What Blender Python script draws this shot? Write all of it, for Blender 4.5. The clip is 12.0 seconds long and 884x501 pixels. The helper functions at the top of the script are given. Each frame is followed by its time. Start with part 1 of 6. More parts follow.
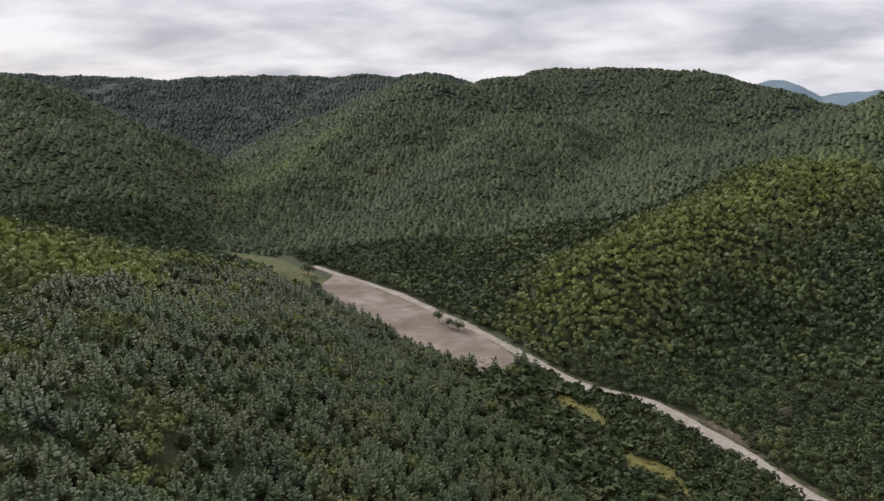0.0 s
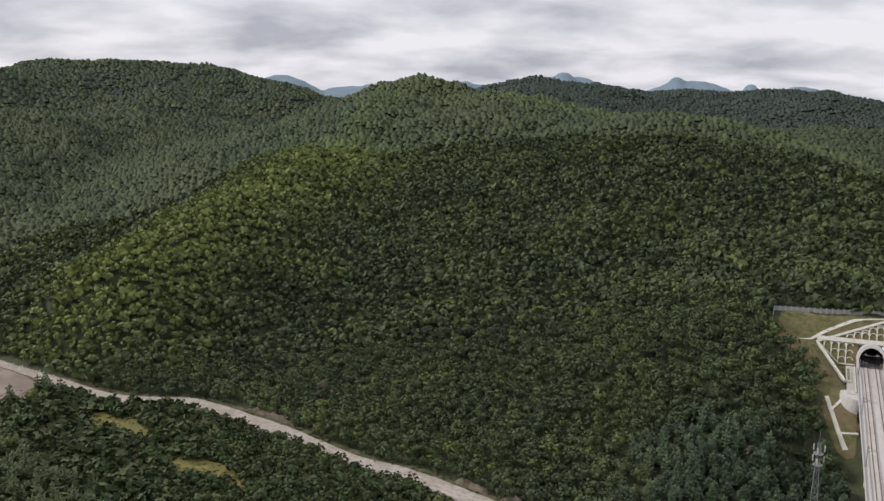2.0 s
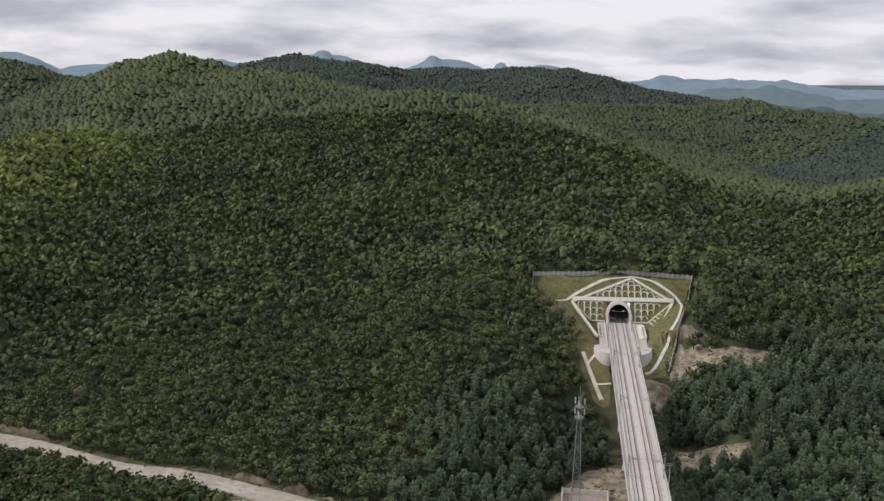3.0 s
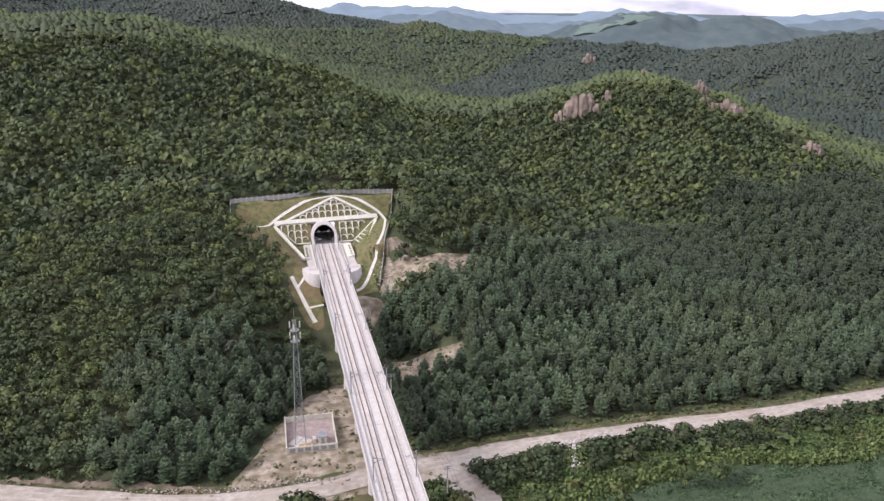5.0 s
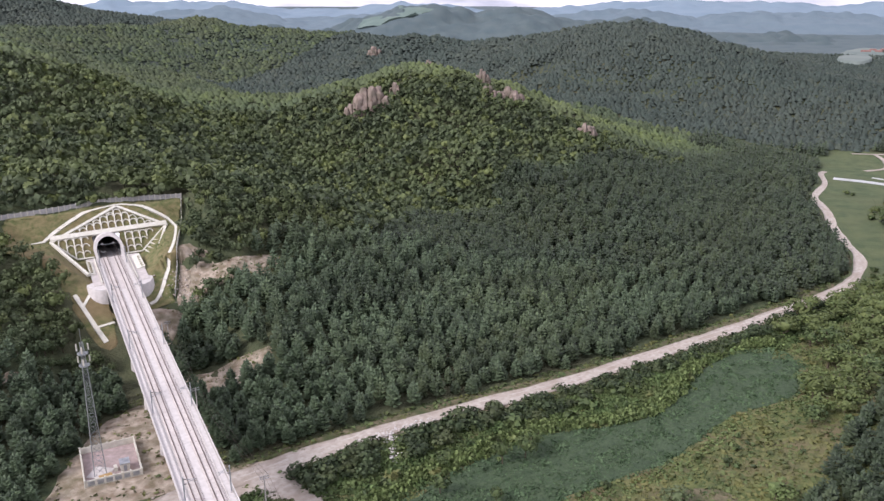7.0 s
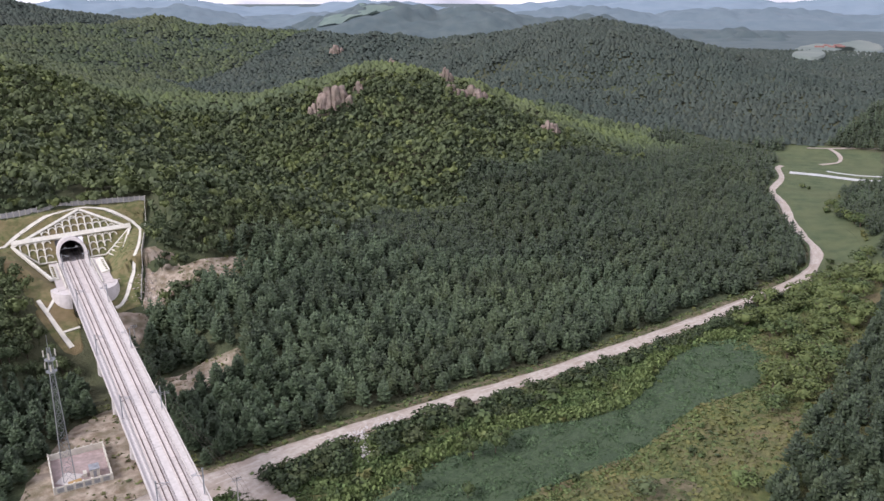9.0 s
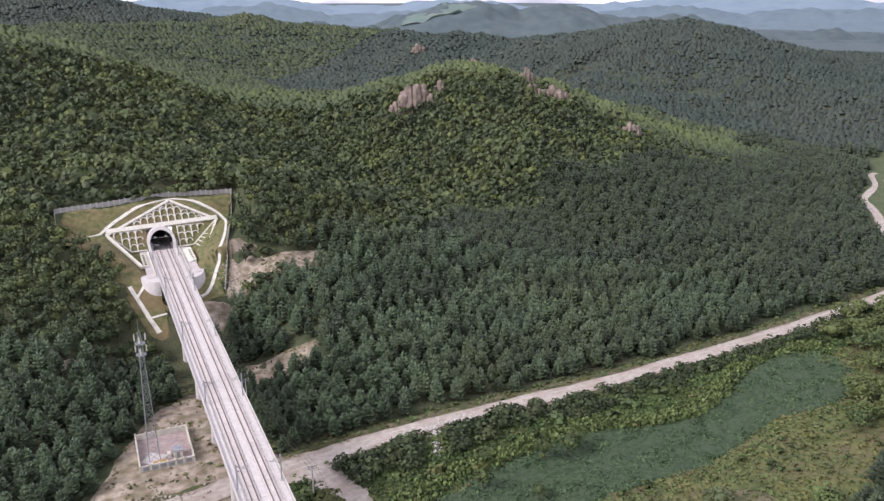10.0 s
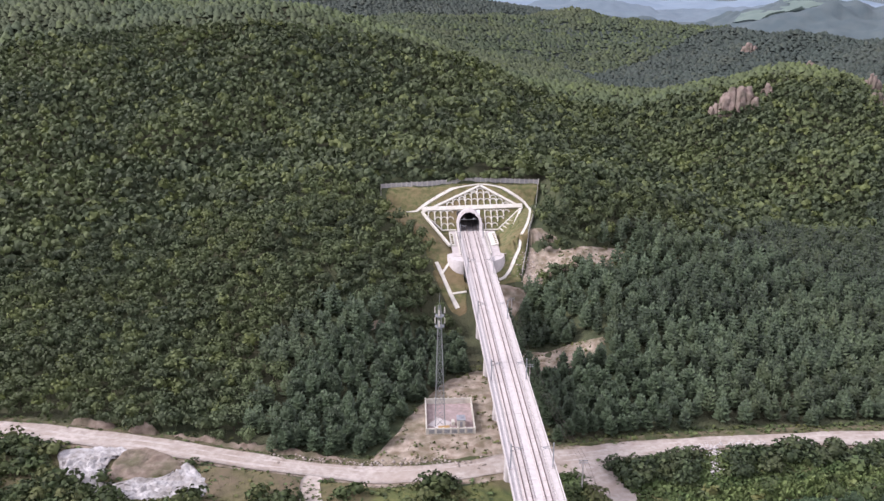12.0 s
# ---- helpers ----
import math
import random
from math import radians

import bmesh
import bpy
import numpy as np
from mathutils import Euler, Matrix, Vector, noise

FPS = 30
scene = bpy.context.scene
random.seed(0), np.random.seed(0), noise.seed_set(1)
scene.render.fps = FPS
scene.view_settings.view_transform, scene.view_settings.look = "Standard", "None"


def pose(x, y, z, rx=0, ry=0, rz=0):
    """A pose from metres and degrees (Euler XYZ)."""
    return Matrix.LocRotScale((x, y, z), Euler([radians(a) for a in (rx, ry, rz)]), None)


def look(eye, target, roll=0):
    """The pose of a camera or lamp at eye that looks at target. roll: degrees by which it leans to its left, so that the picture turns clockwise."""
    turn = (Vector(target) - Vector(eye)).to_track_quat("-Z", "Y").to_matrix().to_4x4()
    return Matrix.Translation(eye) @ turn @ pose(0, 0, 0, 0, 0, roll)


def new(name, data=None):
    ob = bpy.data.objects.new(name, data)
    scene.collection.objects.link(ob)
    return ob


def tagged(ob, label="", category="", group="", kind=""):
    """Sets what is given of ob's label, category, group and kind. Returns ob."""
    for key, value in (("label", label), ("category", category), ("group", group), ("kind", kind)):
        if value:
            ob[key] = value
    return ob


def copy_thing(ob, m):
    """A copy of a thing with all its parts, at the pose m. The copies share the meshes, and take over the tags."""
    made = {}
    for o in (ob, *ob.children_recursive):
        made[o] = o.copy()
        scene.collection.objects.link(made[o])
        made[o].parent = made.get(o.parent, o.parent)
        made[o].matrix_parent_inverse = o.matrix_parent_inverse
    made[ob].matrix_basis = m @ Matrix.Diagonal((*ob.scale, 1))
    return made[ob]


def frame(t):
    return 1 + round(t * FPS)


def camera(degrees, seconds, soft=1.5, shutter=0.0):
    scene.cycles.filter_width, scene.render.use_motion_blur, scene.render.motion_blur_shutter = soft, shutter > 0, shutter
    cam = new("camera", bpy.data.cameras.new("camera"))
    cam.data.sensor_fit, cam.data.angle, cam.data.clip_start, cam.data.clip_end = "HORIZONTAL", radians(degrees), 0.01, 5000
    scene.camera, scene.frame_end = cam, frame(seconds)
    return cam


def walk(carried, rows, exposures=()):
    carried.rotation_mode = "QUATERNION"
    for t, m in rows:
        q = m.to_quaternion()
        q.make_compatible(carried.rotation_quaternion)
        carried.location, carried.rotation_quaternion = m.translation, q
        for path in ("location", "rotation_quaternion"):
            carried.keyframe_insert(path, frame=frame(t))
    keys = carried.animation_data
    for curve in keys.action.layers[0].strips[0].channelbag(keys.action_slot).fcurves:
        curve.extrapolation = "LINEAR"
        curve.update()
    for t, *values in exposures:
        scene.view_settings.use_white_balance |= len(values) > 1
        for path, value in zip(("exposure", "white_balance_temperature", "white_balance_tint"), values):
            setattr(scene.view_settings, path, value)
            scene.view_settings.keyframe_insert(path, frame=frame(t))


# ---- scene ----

# ---------------------------------------------------------------- camera
cam = camera(56.14, 12.0)
ROWS = [
    (0.0, -9.67, -25.5, 153.3, 23.14, -11.35, -0.33),
    (0.5, -11.02, -22.99, 152.79, 15.54, -11.34, -0.21),
    (1.0, -11.35, -20.88, 151.89, 7.15, -11.26, -0.04),
    (1.5, -10.69, -18.83, 150.87, -0.57, -11.21, 0.0),
    (2.0, -10.1, -18.39, 150.67, -9.27, -11.77, 0.07),
    (2.5, -10.06, -16.88, 150.37, -17.9, -12.86, 0.18),
    (3.0, -8.92, -14.64, 150.52, -25.45, -13.18, 0.22),
    (3.5, -7.07, -12.05, 148.58, -32.7, -13.3, 0.32),
    (3.7, -6.28, -11.27, 146.93, -35.49, -13.65, 0.25),
    (4.5, -2.6, -5.4, 142.6, -43.4, -16.3, 0.2),
    (5.3, 0.1, -0.3, 139.9, -48.46, -18.06, 0.13),
    (5.5, 0.2, -0.2, 140.0, -49.61, -18.13, 0.13),
    (6.0, 0.77, -0.5, 139.9, -52.51, -18.06, 0.03),
    (6.5, 1.23, -0.45, 140.1, -56.29, -18.11, -0.06),
    (7.0, 1.46, 0.1, 140.1, -61.07, -18.06, -0.07),
    (7.2, 1.5, 0.2, 140.1, -62.52, -18.0, -0.11),
    (8.0, 0.6, 0.1, 140.8, -65.0, -18.15, -0.14),
    (8.8, -0.7, -0.1, 141.4, -63.96, -18.26, -0.15),
    (9.0, -1.0, 0.0, 141.4, -63.64, -18.25, -0.16),
    (9.5, -1.7, 0.2, 141.56, -61.4, -18.28, -0.16),
    (10.0, -2.7, 0.0, 141.75, -58.19, -18.29, -0.15),
    (10.5, -3.5, -0.1, 141.75, -53.22, -18.27, -0.18),
    (11.0, -4.6, -0.3, 141.9, -47.67, -18.28, -0.1),
    (11.5, -5.3, -0.9, 142.6, -40.1, -18.46, -0.02),
    (12.0, -4.6, -2.2, 143.4, -36.69, -18.65, -0.12),
]
EXPOSURES = [(0.0, -0.16, 6400, 11), (1.5, -0.20, 6400, 11), (3.7, -0.18, 6400, 12), (5.3, 0.55, 6150, 22), (9.0, 0.41, 6100, 22), (10.5, 0.50, 6100, 23), (12.0, 0.62, 6100, 26)]
walk(cam, [(t, pose(x, y, z, 90, 0, yaw) @ pose(0, 0, 0, pitch, 0, 0) @ pose(0, 0, 0, 0, 0, roll)) for t, x, y, z, yaw, pitch, roll in ROWS], EXPOSURES)

# ---------------------------------------------------------------- sky and sun
SUN_ELEVATION, SUN_AZIMUTH = 37.0, 300.0
world = bpy.data.worlds.new("overcast_sky")
scene.world = world
world.use_nodes = True
wn, wl = world.node_tree.nodes, world.node_tree.links
wn.clear()


def wnode(kind, **values):
    n = wn.new(kind)
    for key, value in values.items():
        n.inputs[key].default_value = value
    return n


sky = wnode("ShaderNodeTexSky")
sky.sky_type, sky.sun_disc = "NISHITA", False
sky.sun_elevation, sky.sun_rotation = radians(SUN_ELEVATION), radians(SUN_AZIMUTH)
coord = wnode("ShaderNodeTexCoord")
split = wnode("ShaderNodeSeparateXYZ")
wl.new(coord.outputs["Generated"], split.inputs[0])
lift = wnode("ShaderNodeMath")
lift.operation = "MAXIMUM"
wl.new(split.outputs["Z"], lift.inputs[0])
lift.inputs[1].default_value = -0.12
lift2 = wnode("ShaderNodeMath")
lift2.operation = "ADD"
wl.new(lift.outputs[0], lift2.inputs[0])
lift2.inputs[1].default_value = 0.22
flat = wnode("ShaderNodeVectorMath")
flat.operation = "DIVIDE"
wl.new(coord.outputs["Generated"], flat.inputs[0])
wl.new(lift2.outputs[0], flat.inputs[1])
squash = wnode("ShaderNodeVectorMath")
squash.operation = "MULTIPLY"
wl.new(flat.outputs[0], squash.inputs[0])
squash.inputs[1].default_value = (1.0, 1.0, 0.0)
big = wnode("ShaderNodeTexNoise", Scale=1.5, Detail=6.0, Roughness=0.5, Distortion=0.15)
wl.new(squash.outputs[0], big.inputs["Vector"])
ramp = wnode("ShaderNodeValToRGB")
ramp.color_ramp.elements[0].position, ramp.color_ramp.elements[0].color = 0.34, (0.48, 0.49, 0.56, 1)
ramp.color_ramp.elements[1].position, ramp.color_ramp.elements[1].color = 0.60, (0.96, 0.94, 0.98, 1)
wl.new(big.outputs["Fac"], ramp.inputs[0])
clear_sky = wnode("ShaderNodeVectorMath")
clear_sky.operation = "SCALE"
wl.new(sky.outputs[0], clear_sky.inputs[0])
clear_sky.inputs["Scale"].default_value = 0.1
cover = wnode("ShaderNodeMix")
cover.data_type = "RGBA"
cover.inputs["Factor"].default_value = 0.92
wl.new(clear_sky.outputs[0], cover.inputs["A"])
wl.new(ramp.outputs[0], cover.inputs["B"])
background = wnode("ShaderNodeBackground", Strength=1.06)
wl.new(cover.outputs["Result"], background.inputs["Color"])
wl.new(background.outputs[0], wnode("ShaderNodeOutputWorld").inputs["Surface"])

sun = new("sun", bpy.data.lights.new("sun", "SUN"))
sun.data.energy, sun.data.angle, sun.data.color = 2.6, radians(18), (1.0, 0.96, 0.9)
az, el = radians(SUN_AZIMUTH), radians(SUN_ELEVATION)
sun.matrix_world = look((0, 0, 400), (-math.sin(az) * math.cos(el), -math.cos(az) * math.cos(el), 400 - math.sin(el)))

# ---------------------------------------------------------------- materials


def material(name, a, b, scale=1.0, spread=0.32, rough=0.8, metal=0.0, bump=0.0, bump_scale=None, detail=6.0, island=0.0, tone="", big=0.0, big_scale=0.02, c=None, spec=0.3, low=0.35, high=0.65, glow=0.0, object_random=0.0):
    """Two colours mixed by noise in the place's own metres; island, object_random and tone vary it piece by piece; c comes in by large patches."""
    m = bpy.data.materials.new(name)
    m.use_nodes = True
    n, l = m.node_tree.nodes, m.node_tree.links
    p = n["Principled BSDF"]
    p.inputs["Roughness"].default_value, p.inputs["Metallic"].default_value = rough, metal
    p.inputs["Specular IOR Level"].default_value = spec
    geo = n.new("ShaderNodeNewGeometry")
    tex = n.new("ShaderNodeTexNoise")
    tex.inputs["Scale"].default_value, tex.inputs["Detail"].default_value = scale, detail
    l.new(geo.outputs["Position"], tex.inputs["Vector"])
    r = n.new("ShaderNodeMapRange")
    r.inputs["From Min"].default_value, r.inputs["From Max"].default_value = low, high
    l.new(tex.outputs["Fac"], r.inputs["Value"])
    mix = n.new("ShaderNodeMix")
    mix.data_type = "RGBA"
    mix.inputs["A"].default_value, mix.inputs["B"].default_value = (*a, 1), (*b, 1)
    l.new(r.outputs[0], mix.inputs["Factor"])
    out = mix.outputs["Result"]
    if c:
        t2 = n.new("ShaderNodeTexNoise")
        t2.inputs["Scale"].default_value, t2.inputs["Detail"].default_value = big_scale, 4.0
        l.new(geo.outputs["Position"], t2.inputs["Vector"])
        r2 = n.new("ShaderNodeMapRange")
        r2.inputs["From Min"].default_value, r2.inputs["From Max"].default_value, r2.inputs["To Max"].default_value = 0.42, 0.66, big
        l.new(t2.outputs["Fac"], r2.inputs["Value"])
        m2 = n.new("ShaderNodeMix")
        m2.data_type = "RGBA"
        m2.inputs["B"].default_value = (*c, 1)
        l.new(out, m2.inputs["A"])
        l.new(r2.outputs[0], m2.inputs["Factor"])
        out = m2.outputs["Result"]
    def vary(socket, amount):
        v = n.new("ShaderNodeMapRange")
        v.inputs["To Min"].default_value, v.inputs["To Max"].default_value = 1 - amount, 1 + amount
        l.new(socket, v.inputs["Value"])
        h = n.new("ShaderNodeHueSaturation")
        l.new(out, h.inputs["Color"])
        l.new(v.outputs[0], h.inputs["Value"])
        return h.outputs[0]
    if island:
        out = vary(geo.outputs["Random Per Island"], island)
    if object_random:
        out = vary(n.new("ShaderNodeObjectInfo").outputs["Random"], object_random)
    if tone:
        at = n.new("ShaderNodeAttribute")
        at.attribute_name = "tone"
        out = vary(at.outputs["Fac"], spread)
        at2 = n.new("ShaderNodeAttribute")
        at2.attribute_name = "dry"
        m3 = n.new("ShaderNodeMix")
        m3.data_type = "RGBA"
        m3.inputs["B"].default_value = (*tone, 1)
        l.new(out, m3.inputs["A"])
        l.new(at2.outputs["Fac"], m3.inputs["Factor"])
        out = m3.outputs["Result"]
    l.new(out, p.inputs["Base Color"])
    # an even glow standing in for the airlight over far hills
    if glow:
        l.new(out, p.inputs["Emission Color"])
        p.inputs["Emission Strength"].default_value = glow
    if bump:
        t3 = n.new("ShaderNodeTexNoise")
        t3.inputs["Scale"].default_value, t3.inputs["Detail"].default_value = bump_scale or scale * 3, 5.0
        l.new(geo.outputs["Position"], t3.inputs["Vector"])
        bm_ = n.new("ShaderNodeBump")
        bm_.inputs["Distance"].default_value = bump
        l.new(t3.outputs["Fac"], bm_.inputs["Height"])
        l.new(bm_.outputs[0], p.inputs["Normal"])
    return m


M_GROUND = material("forest_floor", (0.040, 0.056, 0.026), (0.072, 0.086, 0.040), scale=0.25, rough=0.95, bump=0.6, bump_scale=0.8, c=(0.085, 0.080, 0.045), big=0.7)
# tone: yellow-green of stray dry trees, and of crests coloured as sunlit
LEAF = dict(scale=0.35, rough=0.7, tone=(0.205, 0.240, 0.064), c=(0.096, 0.122, 0.042), big=0.65, big_scale=0.02)
M_LEAF = material("broad_leaves", (0.039, 0.057, 0.025), (0.067, 0.088, 0.039), island=0.14, spread=0.22, **LEAF)
M_LEAF_TREE = material("broad_leaves_tree", (0.055, 0.080, 0.037), (0.092, 0.120, 0.056), object_random=0.25, island=0.3, **LEAF)
# leaves further off: distance haze is mixed into these two colours
M_LEAF_MID = material("hazed_leaves", (0.050, 0.071, 0.038), (0.070, 0.093, 0.051), scale=0.2, rough=0.9, island=0.08, spread=0.16, tone=(0.128, 0.165, 0.055), c=(0.088, 0.102, 0.050), big=0.6, big_scale=0.010)
M_LEAF_BACK = material("far_hazed_leaves", (0.038, 0.054, 0.044), (0.052, 0.069, 0.055), scale=0.2, rough=0.9, island=0.07, spread=0.13, tone=(0.085, 0.098, 0.066), c=(0.064, 0.076, 0.058), big=0.4, big_scale=0.006)
M_NEEDLE = material("pine_needles", (0.040, 0.063, 0.033), (0.080, 0.110, 0.060), scale=0.5, rough=0.6, island=0.22, tone=(0.130, 0.150, 0.045), c=(0.078, 0.100, 0.042), big=0.35, big_scale=0.02)
M_NEEDLE_OLIVE = material("olive_pine_needles", (0.028, 0.049, 0.018), (0.060, 0.090, 0.035), scale=0.5, rough=0.65, island=0.2, tone=(0.115, 0.130, 0.040), c=(0.074, 0.090, 0.034), big=0.5, big_scale=0.02)
M_NEEDLE_TREE = material("pine_needles_tree", (0.042, 0.066, 0.034), (0.084, 0.116, 0.063), scale=0.5, rough=0.6, island=0.3, object_random=0.25, tone=(0.13, 0.12, 0.06))
M_BARK = material("bark", (0.06, 0.045, 0.03), (0.12, 0.095, 0.07), scale=4, rough=0.95)
M_SHRUB = material("shrub_leaves", (0.040, 0.064, 0.022), (0.085, 0.115, 0.040), scale=0.5, rough=0.75, island=0.3, tone=(0.135, 0.135, 0.045))
M_HEDGE = material("hedge_leaves", (0.030, 0.050, 0.020), (0.066, 0.092, 0.038), scale=0.6, rough=0.7, island=0.3, tone=(0.10, 0.115, 0.045))
M_GRASS = material("rough_grass", (0.058, 0.080, 0.026), (0.135, 0.148, 0.050), scale=0.35, detail=10.0, rough=0.95, bump=0.35, bump_scale=2.5, c=(0.155, 0.112, 0.070), big=0.6, big_scale=0.07)
M_CROP = material("crop_rows", (0.034, 0.056, 0.027), (0.056, 0.084, 0.041), scale=0.6, rough=0.85, bump=0.4, bump_scale=1.2)
M_ROAD = material("gravel_road", (0.32, 0.280, 0.235), (0.46, 0.415, 0.36), scale=0.55, detail=11.0, rough=0.95, bump=0.1, bump_scale=2.5, c=(0.29, 0.240, 0.190), big=0.7, big_scale=0.10)
M_TRACK = material("worn_wheel_track", (0.39, 0.35, 0.30), (0.49, 0.445, 0.39), scale=0.7, detail=10.0, rough=0.95, bump=0.04, bump_scale=4.0, c=(0.33, 0.285, 0.235), big=0.8, big_scale=0.12)
M_EARTH = material("bare_earth", (0.20, 0.155, 0.106), (0.42, 0.36, 0.285), scale=0.35, detail=10.0, rough=0.95, bump=0.3, bump_scale=1.5, c=(0.110, 0.100, 0.052), big=0.65, big_scale=0.2)
M_TAN = material("levelled_earth", (0.215, 0.170, 0.140), (0.33, 0.275, 0.235), scale=0.10, rough=0.95, bump=0.15, bump_scale=0.8, c=(0.15, 0.12, 0.085), big=0.8, big_scale=0.03)
M_CONCRETE = material("pale_concrete", (0.47, 0.445, 0.415), (0.56, 0.53, 0.50), scale=0.9, detail=9.0, rough=0.85, bump=0.02, bump_scale=6.0, c=(0.52, 0.48, 0.45), big=0.4, big_scale=0.35)
M_DECK = material("deck_concrete", (0.44, 0.405, 0.375), (0.53, 0.49, 0.455), scale=0.8, rough=0.9, c=(0.40, 0.36, 0.34), big=0.6, big_scale=0.15)
M_SLAB = material("track_slab_concrete", (0.45, 0.405, 0.37), (0.55, 0.505, 0.465), scale=1.2, rough=0.9, object_random=0.08)
M_RAIL = material("rusty_rail_steel", (0.10, 0.075, 0.06), (0.16, 0.12, 0.10), scale=2.0, rough=0.5, metal=0.6)
M_WHITE = material("whitewashed_concrete", (0.55, 0.535, 0.455), (0.67, 0.655, 0.57), scale=0.7, rough=0.85, c=(0.58, 0.54, 0.44), big=0.5, big_scale=0.15)
M_TUNNEL = material("tunnel_lining", (0.10, 0.095, 0.095), (0.15, 0.145, 0.14), scale=0.4, rough=0.9)
M_FENCE = material("fence_concrete", (0.34, 0.335, 0.325), (0.46, 0.45, 0.435), scale=1.2, rough=0.9)
M_STEEL = material("galvanised_steel", (0.30, 0.32, 0.33), (0.42, 0.44, 0.45), scale=1.0, rough=0.45, metal=0.5)
M_BANK = material("cut_slope_grass", (0.082, 0.102, 0.034), (0.185, 0.168, 0.078), scale=0.45, detail=10.0, rough=0.95, bump=0.25, bump_scale=2.0, c=(0.21, 0.140, 0.080), big=0.6, big_scale=0.05)
M_ROCK = material("weathered_rock", (0.165, 0.125, 0.100), (0.33, 0.265, 0.222), scale=0.30, detail=9.0, rough=0.9, bump=0.5, bump_scale=0.9, c=(0.055, 0.06, 0.035), big=0.7, big_scale=0.15)
M_SHEET = material("white_dust_netting", (0.30, 0.295, 0.28), (0.54, 0.53, 0.505), scale=0.5, detail=9.0, rough=0.8, bump=0.8, bump_scale=0.7, c=(0.22, 0.20, 0.17), big=0.75, big_scale=0.22)
M_WATER = material("pale_water", (0.36, 0.37, 0.36), (0.46, 0.47, 0.46), scale=0.1, rough=0.4)
# backdrop hills: distance haze put into the colour and a faint glow
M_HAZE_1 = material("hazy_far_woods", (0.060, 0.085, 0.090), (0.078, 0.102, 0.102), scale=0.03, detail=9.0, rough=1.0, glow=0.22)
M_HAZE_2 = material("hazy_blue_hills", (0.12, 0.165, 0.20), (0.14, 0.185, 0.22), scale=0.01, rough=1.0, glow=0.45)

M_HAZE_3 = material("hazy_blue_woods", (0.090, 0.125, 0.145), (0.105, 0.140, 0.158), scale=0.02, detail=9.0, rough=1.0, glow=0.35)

M_MAST = material("weathered_galvanised_steel", (0.25, 0.27, 0.27), (0.34, 0.355, 0.355), scale=1.0, rough=0.55, metal=0.5)
M_PAVING = material("pink_paving", (0.30, 0.235, 0.22), (0.40, 0.32, 0.30), scale=0.8, detail=9.0, rough=0.9, c=(0.24, 0.20, 0.18), big=0.6, big_scale=0.3)

# ---------------------------------------------------------------- small builders


def part(name, bm, mat, parent=None, label="", smooth=False):
    me = bpy.data.meshes.new(name)
    bm.to_mesh(me)
    bm.free()
    me.materials.append(mat)
    if smooth:
        me.polygons.foreach_set("use_smooth", [True] * len(me.polygons))
    ob = new(name, me)
    if parent:
        ob.parent = parent
    return tagged(ob, label)


def thing(name, label, category, group="", kind="", m=None):
    ob = tagged(new(name), label, category, group, kind)
    if m:
        ob.matrix_world = m
    return ob


def box(bm, x0, x1, y0, y1, z0, z1, m=None, bevel=0.0):
    v = [bm.verts.new((x, y, z)) for z in (z0, z1) for x, y in ((x0, y0), (x1, y0), (x1, y1), (x0, y1))]
    f = [bm.faces.new([v[i] for i in q]) for q in ((3, 2, 1, 0), (4, 5, 6, 7), (0, 1, 5, 4), (1, 2, 6, 5), (2, 3, 7, 6), (3, 0, 4, 7))]
    if bevel:
        r = bmesh.ops.bevel(bm, geom=list({e for q in f for e in q.edges}), offset=bevel, segments=1, affect="EDGES")
        v = list({w for q in r["faces"] for w in q.verts} | {w for w in v if w.is_valid})
    if m:
        bmesh.ops.transform(bm, matrix=m, verts=v)
    return bm


def beam(bm, a, b, width):
    """A square bar from a to b."""
    a, b = Vector(a), Vector(b)
    d = b - a
    m = Matrix.Translation(a) @ d.to_track_quat("Z", "Y").to_matrix().to_4x4()
    return box(bm, -width / 2, width / 2, -width / 2, width / 2, 0, d.length, m)


def prism(bm, outline, a, b, axis="y"):
    """An outline of (x, z) drawn out along y from a to b, or of (x, y) along z."""
    place = (lambda p, q: (p[0], q, p[1])) if axis == "y" else (lambda p, q: (p[0], p[1], q))
    r0, r1 = [bm.verts.new(place(p, a)) for p in outline], [bm.verts.new(place(p, b)) for p in outline]
    n = len(outline)
    bm.faces.new(r0), bm.faces.new(r1[::-1])
    for i in range(n):
        bm.faces.new((r0[i], r1[i], r1[(i + 1) % n], r0[(i + 1) % n]))
    bmesh.ops.recalc_face_normals(bm, faces=bm.faces)
    return bm


def sheet_mesh(name, verts, tris, mat, attributes=()):
    """A mesh from numpy arrays of points and triangles."""
    me = bpy.data.meshes.new(name)
    me.vertices.add(len(verts)), me.loops.add(tris.size), me.polygons.add(len(tris))
    me.vertices.foreach_set("co", np.asarray(verts, np.float32).ravel())
    me.loops.foreach_set("vertex_index", np.asarray(tris, np.int32).ravel())
    me.polygons.foreach_set("loop_start", np.arange(0, tris.size, 3, dtype=np.int32))
    for key, values in attributes:
        at = me.attributes.new(key, "FLOAT", "POINT")
        at.data.foreach_set("value", np.asarray(values, np.float32))
    me.materials.append(mat)
    me.update(calc_edges=True)
    return me


# ---------------------------------------------------------------- the lie of the land
PORTAL = Vector((236.9, 299.2, 23.0))
AXIS, SIDE = (0.561, 0.828), (0.828, -0.561)
M_LINE = pose(PORTAL.x, PORTAL.y, PORTAL.z, 0, 0, -math.degrees(math.atan2(AXIS[0], AXIS[1])))


